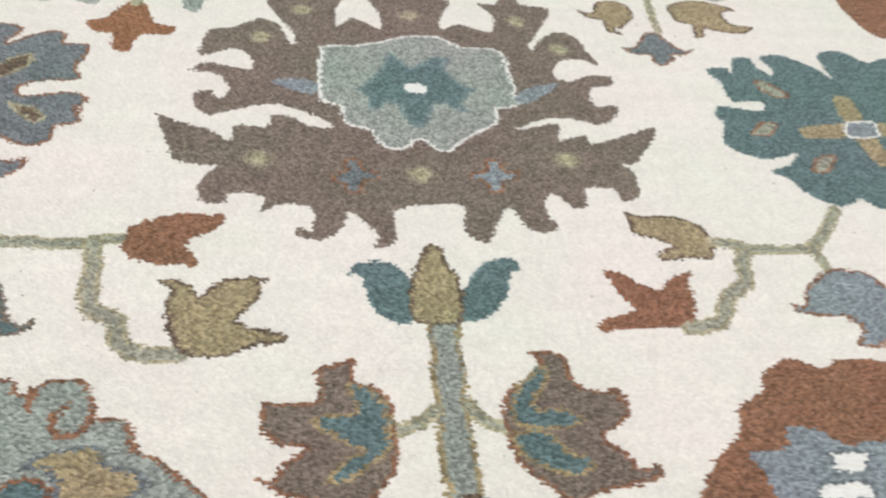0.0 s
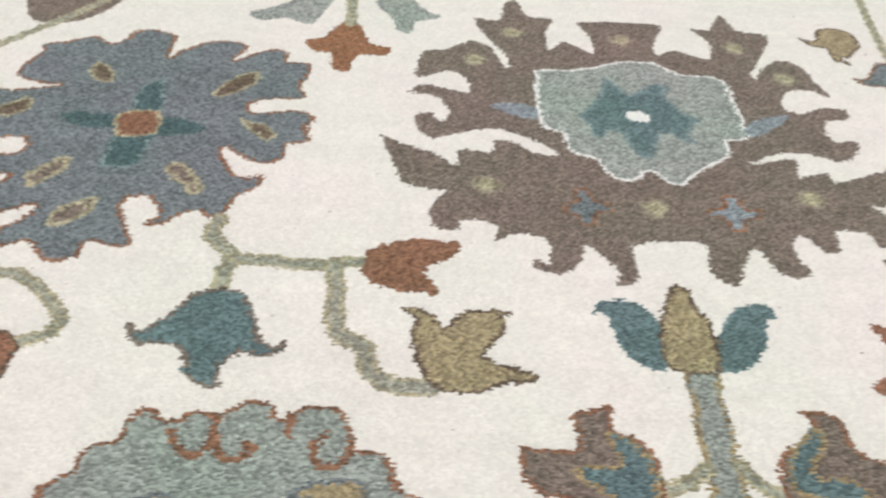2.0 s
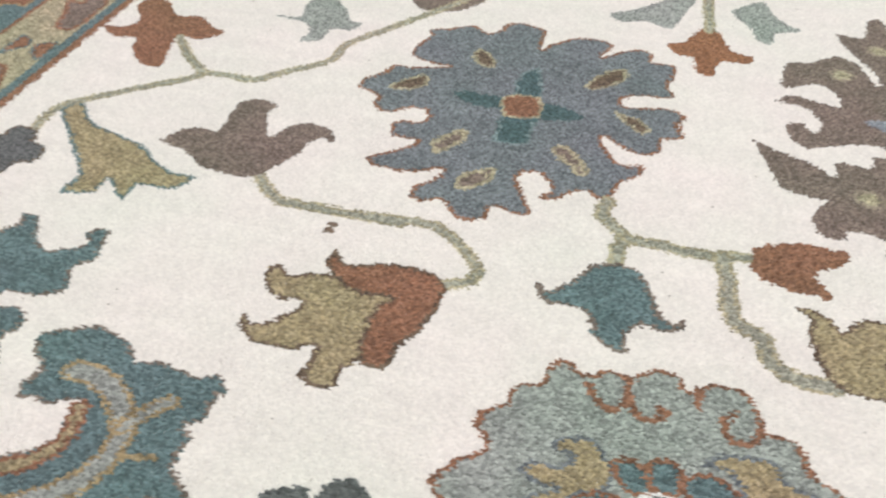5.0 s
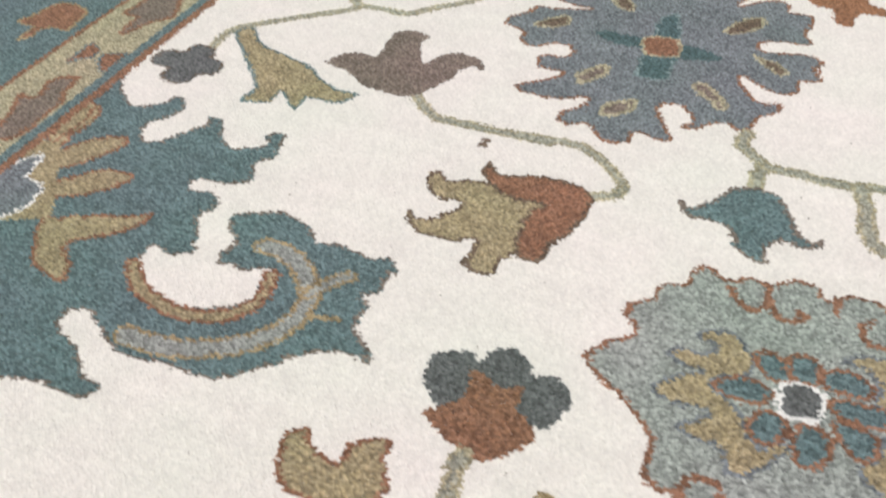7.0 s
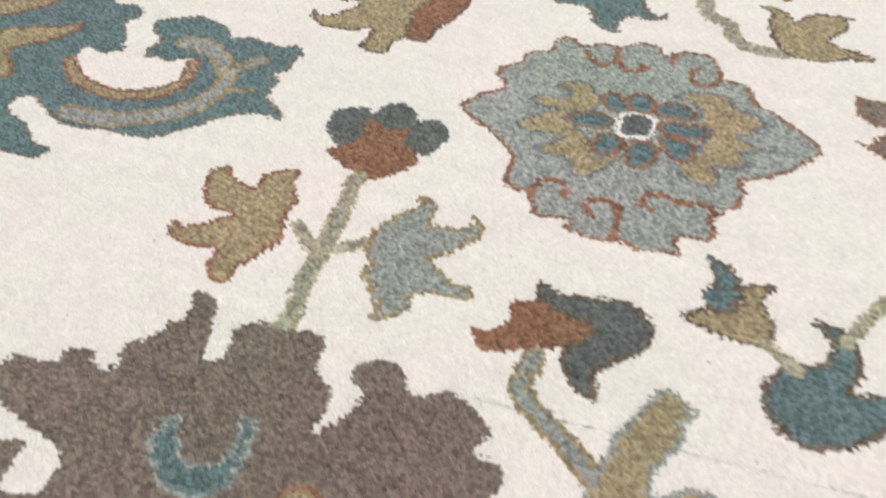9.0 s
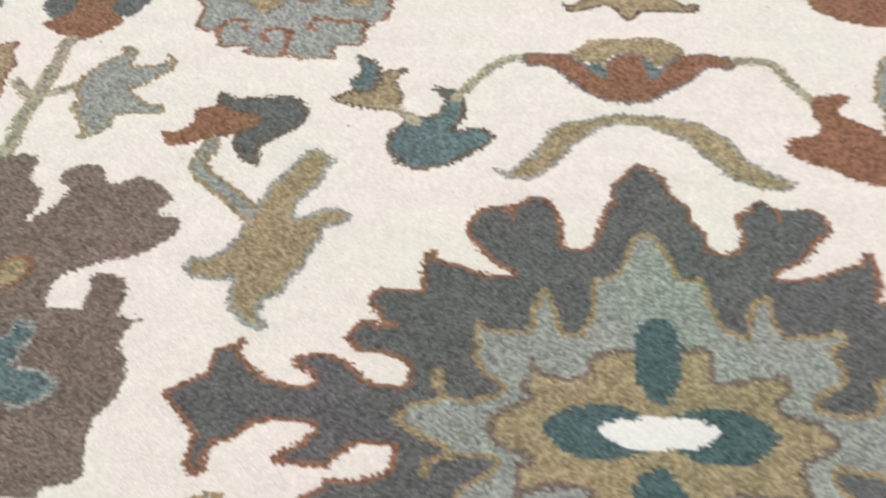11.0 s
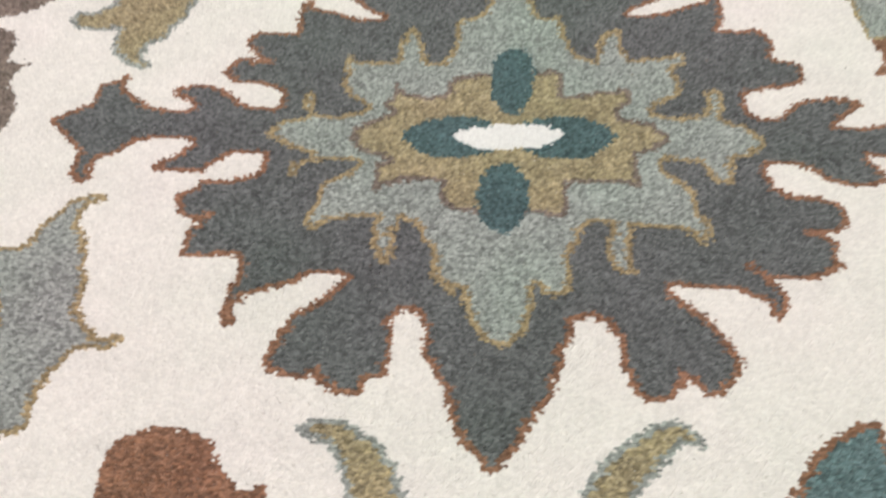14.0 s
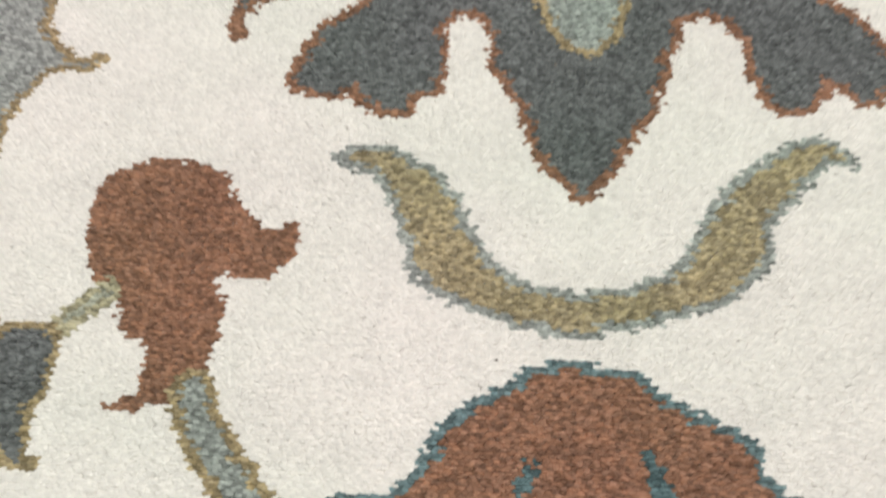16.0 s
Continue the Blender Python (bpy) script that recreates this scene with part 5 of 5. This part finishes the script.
m = Motif("blue_tulip", "small grey blue drooping tulip", (71, 125))
m.shape("body", "slate", [(-7.3, -0.3), (-4.5, -0.1), (-0.7, 5.2), (1.5, 5.3), (2.6, 2.4), (4.7, -0.8), (7, 0.2), (4.2, -2.3), (1.5, -2.4), (1.9, -3.6), (-0.7, -5.9), (-2.4, -5.6), (-2.5, -2.7), (-4.8, -2.8)], edge="rust")
m.stroke("stem", "sage", 1.6, [(1.9, 5.6), (3.7, 17.6), (6.4, 33.9)], edge="straw")

m = Motif("rust_flower", "rust flower at the far side of the rug", (129, 143))
m.shape("body", "rust", [(-11.4, 4.5), (-12.8, -1.6), (-12.1, -9.4), (-10.2, -11.8), (-1.4, -9.7), (12, 5.3), (3.3, 10.9)])

m = Motif("pale_leaf", "pale grey pointed leaf with dark edge", (88, 149))
m.shape("body", "pale", [(-7.5, -1.5), (-1.4, 5.6), (6.5, 5.9), (8, -0.9), (2, -5.3), (-3.2, -3.7)], edge="slate")

m = Motif("grey_leaf", "dark brown leaf tip", (-62, 135))
m.shape("body", "taupe", [(-4.5, -6.4), (2.8, -5.5), (7.3, 2.7), (1.6, 5.8), (-8.2, 3.3)])

m = Motif("vine", "long thin sage green vine with angular bends", (-82, 109))
m.stroke("stem", "sage", 1.7, [(-25.9, -30.9), (-25.9, -24.9), (-20.6, -19.8), (-10.4, -11.7), (-10.3, -10.3), (-6, -10.2), (-1.7, -10.2), (2.1, -6.4), (7.4, -1.5), (7.9, 3.7), (13.1, 11.1), (20.6, 21.7), (26, 30.2)], edge="straw")
m.stroke("stem", "sage", 1.7, [(-10.3, -10.3), (-15, -6.2), (-20.8, 0.5)], edge="straw")
m.stroke("stem", "sage", 1.7, [(8.9, -32.2), (13.3, -36.1), (15.4, -36.3), (30, -36.3), (24.9, -36.3), (34, -35.7), (39.4, -40), (40.7, -41.8), (40.2, -43.9), (37.3, -45.3)], edge="straw")

m = Motif("rust_clover", "rust red four lobed flower", (-105, 109))
m.shape("body", "rust", [(-10.7, -0.9), (-7.5, -0.4), (-5.8, 2.4), (-9.2, 7.2), (-8.5, 10.4), (-4.8, 10.3), (-0.7, 5.9), (3.7, 6.4), (7.4, 3.3), (10.1, 2.6), (8.9, 0.4), (6.5, -1.2), (2.9, -0.5), (5.3, -9.3), (4.9, -11), (1.8, -10.5), (-2.1, -6.4), (-2.9, -3.4), (-7.4, -3.6)])

m = Motif("pale_leaf", "pale grey green pointed leaf", (-81, 121))
m.shape("body", "pale", [(-8, -1.9), (-4, -1.2), (-4.7, 4.5), (-2.2, 8.3), (2.6, 3.6), (4.8, -0.1), (7.3, -0.9), (5.8, -3.6), (2.9, -3.7), (2.2, -7.9), (-1, -9.1), (-0.5, -5.8), (-2.5, -2.8)], edge="greyblue")

m = Motif("taupe_tulip", "taupe brown upright tulip", (-78, 85))
m.shape("body", "taupe", [(-11.2, -4.6), (-10.4, -2.2), (-8.4, -0.3), (-4.7, 0.1), (-5.3, 6.9), (-2.8, 9), (0.7, 8), (-0.1, 6.3), (1.5, 2.3), (2.7, 0.3), (4, 3), (6.5, 5.1), (9.5, 4.5), (11.6, 2.6), (11.3, 1.2), (9.9, 2.2), (8.5, 0.4), (8, -2.3), (4.6, -8.5), (1.6, -8.9), (-3, -8.4), (-7.3, -5.5)])

m = Motif("gold_claw", "gold leaf with teal edge and clawed foot", (-94, 76))
m.shape("body", "gold", [(-12.8, 7.1), (-12.7, 8.9), (-10.6, 9.7), (-6.9, 5.9), (2.3, 3.1), (6.4, 0.1), (9.8, -1.6), (13.1, -1.4), (12.2, -4.2), (9.8, -5.1), (6.8, -5), (6.7, -8.2), (5, -7.4), (2.7, -5), (2.3, -7.9), (-2.2, -8.9), (-1.6, -5.6), (-4.1, -2.3)], edge="teal")

m = Motif("dark_clover", "dark slate brown four lobed flower", (-108, 72))
m.shape("body", "dark", [(-6.8, 0.3), (-7, 2.3), (-5.4, 3.8), (-3.6, 3.9), (-3.3, 5.9), (-1.2, 6.7), (0.9, 6.2), (2.2, 3.8), (4.3, 2.9), (5.2, 1.2), (4.5, -0.4), (2.5, -1.1), (2.4, -3.1), (0.9, -4.4), (-1.5, -4.1), (-2.9, -3.3), (-2.8, -1.4), (-3.8, -0.7), (-5.4, -0.9)], edge="brown", rings=0.7)

m = Motif("nested_tulip", "olive gold leaf tucked inside a rust tulip", (-51, 58))
m.shape("cup", "rust", [(-7.6, 5.6), (-7.2, 8), (-5.1, 6), (-0.7, 7.5), (4.2, 7.5), (6.6, 6), (7, 2.9), (6, -1.2), (4.3, -4.4), (4, -7.3), (0.8, -7.1), (-6.1, 4.1)], edge="brown")
m.shape("leaf", "gold", [(-13.5, 2), (-13.5, 3.6), (-12.2, 3.9), (-10.7, 2.8), (-8.5, 3.8), (-5.8, 4.1), (-3.1, 2.7), (2, 2.6), (0.6, 0.6), (0.4, -1.3), (0.9, -6.8), (-0.3, -8.7), (-0.4, -11), (-2.6, -11.3), (-4.3, -10.2), (-4.1, -6.3), (-6.6, -7.5), (-10.8, -7.4), (-13, -5.8), (-13.1, -4), (-11.9, -5), (-10, -4.2), (-7.5, -0.8), (-10.4, -0.9), (-12.5, 0.2)], edge="brown")

m = Motif("scroll_palmette", "large teal scrolling palmette with gold fingers", (-87, 42))
m.shape("body", "teal", [(-30, 37.2), (-29.6, 29.2), (-27.8, 23.2), (-24.5, 20.2), (-22.3, 18.9), (-20.1, 20.1), (-18.3, 21.5), (-18.5, 23.1), (-16.2, 22.6), (-15.1, 20.3), (-15.8, 18), (-17.4, 16.4), (-17.7, 14.8), (-16, 12.5), (-14, 12.9), (-12.8, 14.4), (-11.1, 17.2), (-10, 18.6), (-10.9, 20.2), (-8.6, 20.3), (-6.3, 16.7), (-4, 15.1), (-2.2, 15.7), (-0.2, 16.7), (-0.2, 18.1), (-1.3, 19.2), (1.3, 20.1), (2.2, 16.9), (2.5, 14.9)],
        [(1, 13.3), (2.1, 10.8), (1.8, 9.2), (-0.8, 8.2), (-4, 8), (-4.3, 6), (-1.2, 6.2), (0.6, 5.3), (0.7, 3.3), (-0.1, 2.1), (1.5, -0.7), (1.7, -2.3), (2.8, -2.4), (2.6, -3.6), (1.4, -4.5), (-0.5, -4.7), (-2.1, -4), (-2.3, -5.3), (-2.3, -7.4), (-0.5, -8.8), (2.1, -10.3), (5.2, -11.1), (8.3, -10.4), (11, -9), (12.6, -7), (12.1, -4.8), (12.6, -2.9), (11.2, -3.1), (9.9, -3.9)],
        [(7.7, -3.8), (6.1, -3.9), (5.7, -2.5), (6.2, -0.4), (4.8, 1), (3.6, 2.3), (3.4, 3.6), (5.9, 5.2), (8.8, 6.2), (11.9, 5.5), (14.1, 4.3), (15.1, 3), (17.4, 3.6), (19.4, 3.3), (22.1, 2.9), (23.9, 3.5), (25.5, 2.4), (25.2, 0), (25, -1.8), (23.5, -2.9), (24.6, -3.6), (25, -5.3), (24.9, -7.1), (26, -8), (27.7, -9.6), (28.4, -10.6), (27.8, -11), (25.9, -10.4), (23.7, -11)],
        [(21.1, -12.4), (19.2, -14.7), (17.5, -16.1), (15.8, -17.5), (13.6, -18.2), (10.9, -18.2), (8.3, -18.2), (5.1, -18.6), (3.5, -18.3), (1.3, -17.4), (-0.4, -16.3), (-2.3, -15.1), (-4.3, -15.4), (-4.6, -16.9), (-3.9, -17.9), (-1.7, -18.9), (-0.1, -19.6), (1.5, -21.1), (3.5, -22.3), (5, -22.2), (5.2, -23.1), (4.2, -24.4), (1.5, -24.5), (-0.7, -24.3), (-1.8, -24.4), (-30, -28), (-31, 0)], edge="taupe", rings=0.6)
m.shape("finger", "gold", [(-28.2, 8.6), (-28.3, 16.9), (-26.8, 17.4), (-25.1, 14.5), (-25.4, 10.1), (-25.1, 7)], edge="rust")
m.shape("finger", "gold", [(-30, 17.7), (-27.7, 17.4), (-26.6, 15.1), (-26.5, 10.7), (-27, 7.9), (-28.8, 8.7), (-29.6, 13.2)], edge="rust")
m.shape("finger", "gold", [(-24.8, 4.3), (-24.8, 7.5), (-23.1, 9.9), (-20.9, 11.8), (-18.2, 12.1), (-17.3, 10.3), (-18.6, 7.8), (-20.2, 5.2), (-22.4, 3.6)], edge="rust")
m.shape("finger", "gold", [(-21.4, -0.1), (-21.1, 1.5), (-18.8, 3.6), (-16.9, 5.6), (-13, 5.9), (-11.9, 5.2), (-12.9, 2.7), (-15.4, 0.5), (-19, -1.4)], edge="rust")
m.shape("finger", "gold", [(-18.8, -3.7), (-16.5, -4.3), (-13.6, -2.7), (-10.4, -1.6), (-7.5, -0.6), (-5.7, 0.6), (-5.6, -1.8), (-7.5, -4.2), (-10.6, -6.4), (-11.7, -7.8), (-9.5, -9.5), (-7.9, -12.2), (-9.3, -12.7), (-11.5, -11.9), (-13.4, -11.6)], edge="rust")
m.shape("palm", "gold", [(-29.3, 5.4), (-28.1, 7.8), (-25.6, 7.7), (-22.8, 4.5), (-20.8, 1), (-17, -4.2), (-20.7, -6.3), (-22.7, -6.8), (-22.4, -3.6), (-23.4, -0.5), (-27.3, 2.7)])
m.shape("cap", "slate", [(-33.2, 0.2), (-28.7, 2.8), (-27.1, 5.3), (-25.7, 4.6), (-24.9, 0.9), (-21.7, 0.1), (-20.6, -3.5), (-21.8, -6), (-24.5, -8.6)], edge="white", rings=0.82)
m.stroke("rib", "gold", 2.0, [(-2.6, -7.5), (-0.8, -9.4), (1.8, -10.9), (4.9, -11.6), (8.4, -11.6), (11.2, -10.5), (13.3, -8.2), (13.5, -5.7), (12.9, -3.6)], edge="rust")
m.stroke("rib", "greyblue", 2.7, [(3, -16.3), (6.2, -16.3), (9.9, -15.7), (13.1, -14.4), (15.9, -12.5), (17.9, -10.1), (18.5, -7.7), (18.4, -4.9), (16.7, -2.6), (14.7, -0.8), (11.9, 0.3), (9.8, 0.3)], edge="tan")
m.stroke("rib", "greyblue", 2.0, [(18.1, -4.5), (19.2, -2.5), (21.1, -0.7)], edge="tan")
m.stroke("rib", "tan", 0.7, [(19.6, -7.4), (22.7, -6.7)])

m = Motif("fleck", "two dark brown stray wool flecks on the ivory ground", (-60, 70))
m.dots("mark", "brown", 0.5, [(-0.3, 0.3), (-0.2, -0.8)])

# ---- the border along one side ----
m = Motif("border", "teal border with tan guard band and rust leaves", (-1.2, -1.0))


def band(name, yarn, x0, x1):
    m.shape(name, yarn, [(x0, -130), (x0, 240), (x1, 240), (x1, -130)])


band("main_band", "teal", -180, -129.6)
band("guard_line", "rust", -129.6, -128.0)
band("guard_band", "straw", -128.0, -117.4)
band("inner_line", "teal", -117.4, -115.8)
band("inner_edge", "rust", -115.8, -114.6)
CLOUDS = ([(-123.5, 78.1), (-124.1, 81.1), (-124, 83.2), (-127.2, 83.9), (-126.8, 86.8), (-126.6, 91.2), (-123.6, 93.6), (-121.2, 93.2), (-118.8, 88.1), (-118.1, 84.8), (-120.4, 82.7), (-121.3, 80.3), (-122.2, 77.9)],
          [(-123.9, 54.3), (-126, 58.8), (-123.2, 59), (-124.3, 62.5), (-123.4, 64.5), (-120.3, 65.6), (-119.7, 61.9), (-118, 58.8), (-118.2, 55.1), (-117.8, 52.4), (-118.9, 49), (-122.2, 49.4)])
for k in range(-4, 5):
    for cloud in CLOUDS:
        m.shape("cloud", "taupe", [(x, y + 57 * k) for x, y in cloud], edge="rust", rings=1.4)
for k in range(-6, 7):
    d = 28.5 * k
    m.shape("petal", "rust", [(x, y + d) for x, y in [(-125.2, 67.6), (-125.8, 70.3), (-125.8, 73), (-125.4, 74.4), (-123, 73.1), (-122.3, 70.6), (-123.8, 69.3)]], edge="teal", rings=0.8)
    m.shape("petal", "rust", [(x, y + d) for x, y in [(-119, 67.8), (-121.4, 70.2), (-121.3, 72), (-119.6, 73.2), (-118, 73.3), (-117.8, 70), (-117.9, 67.6)]], edge="teal", rings=0.8)
    d = 36 * k
    m.shape("bud", "rust", [(x, y + d) for x, y in [(-142, 75.5), (-141.2, 77.8), (-140.6, 81.1), (-139.3, 83.7), (-135.9, 83.9), (-132.5, 82), (-131.8, 78.9), (-131.5, 75.9), (-133, 75.7), (-134.8, 75.8), (-135.9, 74.4), (-135.9, 72), (-137.1, 70.4), (-138, 73.1), (-138, 75)]], edge="tan")

# ---- knots become tufts of wool ----
PILE, DEPTH = 0.010, 0.0050
LEAN = 0.55  # the nap is brushed towards one end of the rug


def among(x, y):
    """The stretch of the rug that is built knot by knot; beyond it the pile is coarser."""
    keep = (y > 0.05) & (y < 1.66) & (x < 1.36 - 0.9 * np.clip(0.9 - y, 0, 1)) & (x > -1.55 + 0.9 * np.clip(0.45 - y, 0, 1))
    return keep | ((y > -0.49) & (x > -0.95) & (x < 0.76) & (x > -0.75 - (y + 0.25) * 0.9))


def finest(x, y):
    return (x > FINE[0]) & (x < FINE[1]) & (y > FINE[2]) & (y < FINE[3])


WORKED = [np.ones(GRIDS[0].x.shape, bool), among(GRIDS[1].x, GRIDS[1].y) & ~finest(GRIDS[1].x, GRIDS[1].y),
          ~among(GRIDS[2].x, GRIDS[2].y) & ~finest(GRIDS[2].x, GRIDS[2].y)]


def mesh_of(name, co, material, parent):
    """Cones of four sides, each from four foot points and a tip."""
    n = len(co)
    faces = np.array([(0, 1, 4), (1, 2, 4), (2, 3, 4), (3, 0, 4)], np.int32)[None] + (np.arange(n, dtype=np.int32) * 5)[:, None, None]
    me = bpy.data.meshes.new(name)
    me.vertices.add(5 * n)
    me.vertices.foreach_set("co", co.astype(np.float32).ravel())
    me.loops.add(12 * n)
    me.loops.foreach_set("vertex_index", faces.ravel())
    me.polygons.add(4 * n)
    me.polygons.foreach_set("loop_start", np.arange(4 * n, dtype=np.int32) * 3)
    me.polygons.foreach_set("use_smooth", np.ones(4 * n, bool))
    me.update(calc_edges=True)
    me.materials.append(material)
    ob = new(name, me)
    ob.parent = parent
    return ob


def tuft_cones(layer):
    """One small leaning cone of yarn for every knot of a layer; neighbours run into one another."""
    rows = []
    for grid, keep in zip(GRIDS, WORKED):
        pick = keep & (grid.owner == layer)
        x, y, turn, lift = grid.x[pick], grid.y[pick], grid.turn[pick], grid.lift[pick]
        co = np.empty((len(x), 5, 3))
        swell = 0.0010 * np.sin(x * 9.1 + 1.3 * np.sin(y * 5.3)) * np.sin(y * 7.7 + 0.6)
        for k in range(4):
            co[:, k, 0] = x + grid.px * np.cos(turn + k * math.pi / 2)
            co[:, k, 1] = y + grid.py * np.sin(turn + k * math.pi / 2)
            co[:, k, 2] = PILE - min(DEPTH * grid.pitch / 0.0031, 0.006) + swell
        co[:, 4, 0], co[:, 4, 1] = x + np.cos(turn * 4) * grid.pitch * 0.18, y + (np.sin(turn * 4) * 0.18 - LEAN) * grid.py
        co[:, 4, 2] = PILE + swell + lift * 0.00048
        rows.append(co)
    return np.concatenate(rows)


def runs(co):
    """Splits the cones of an edging into its unbroken runs; crumbs stay with the longest run."""
    cells = {}
    for k, (a, b) in enumerate(np.floor(co[:, 4, :2] / 0.006).astype(int)):
        cells.setdefault((int(a), int(b)), []).append(k)
    found = []
    while cells:
        todo, got = [next(iter(cells))], []
        got += cells.pop(todo[0])
        while todo:
            a, b = todo.pop()
            for near in [(a + i, b + j) for i in (-1, 0, 1) for j in (-1, 0, 1)]:
                if near in cells:
                    got += cells.pop(near)
                    todo.append(near)
        found.append(got)
    found.sort(key=len, reverse=True)
    crumbs = [k for run in found[1:] if len(run) < 12 for k in run]
    return [co[found[0] + crumbs]] + [co[run] for run in found[1:] if len(run) >= 12]


bm = bmesh.new()
box(bm, (-1.75, -1.25, 0.0005), (1.75, 2.35, 0.0028))
bmesh.ops.bevel(bm, geom=bm.edges[:], offset=0.0008, segments=2, affect="EDGES")
rug = tagged(part("rug", bm, YARNS["ivory"], None, "large ivory wool rug knotted with muted floral palmettes"), category="rug")

bodies = {}
for layer, (name, yarn, thing, label) in enumerate(LAYERS):
    co = tuft_cones(layer)
    if not len(co):
        continue
    if thing is None:
        tagged(mesh_of("field", co, YARNS[yarn], rug), label)
    elif thing not in bodies:
        bodies[thing] = tagged(mesh_of(thing.name, co, YARNS[yarn], rug), thing.label)
    elif name == "edging":
        for run in runs(co):
            mesh_of(name, run, YARNS[yarn], bodies[thing])
    else:
        mesh_of(name, co, YARNS[yarn], bodies[thing])

# ---- stray dark fibres caught in the pile ----
rng = np.random.default_rng(21)
n = 300
fx, fy, ft = rng.uniform(-1.1, 1.2, n), rng.uniform(-0.72, 1.5, n), rng.uniform(0, math.pi, n)
fl, fw = rng.uniform(0.0007, 0.0018, n), rng.uniform(0.00035, 0.0006, n)
co = np.zeros((n, 5, 3))
for k, (u, v) in enumerate(((1, 0), (0, 1), (-1, 0), (0, -1), (0, 0))):
    co[:, k, 0] = fx + u * fl * np.cos(ft) - v * fw * np.sin(ft)
    co[:, k, 1] = fy + u * fl * np.sin(ft) + v * fw * np.cos(ft)
    co[:, k, 2] = PILE - 0.001 + (0.0022 if k == 4 else 0.0)
tagged(mesh_of("stray_fibre", co, YARNS["brown"], rug), "scattered tiny dark wool fibres", kind="stuff")
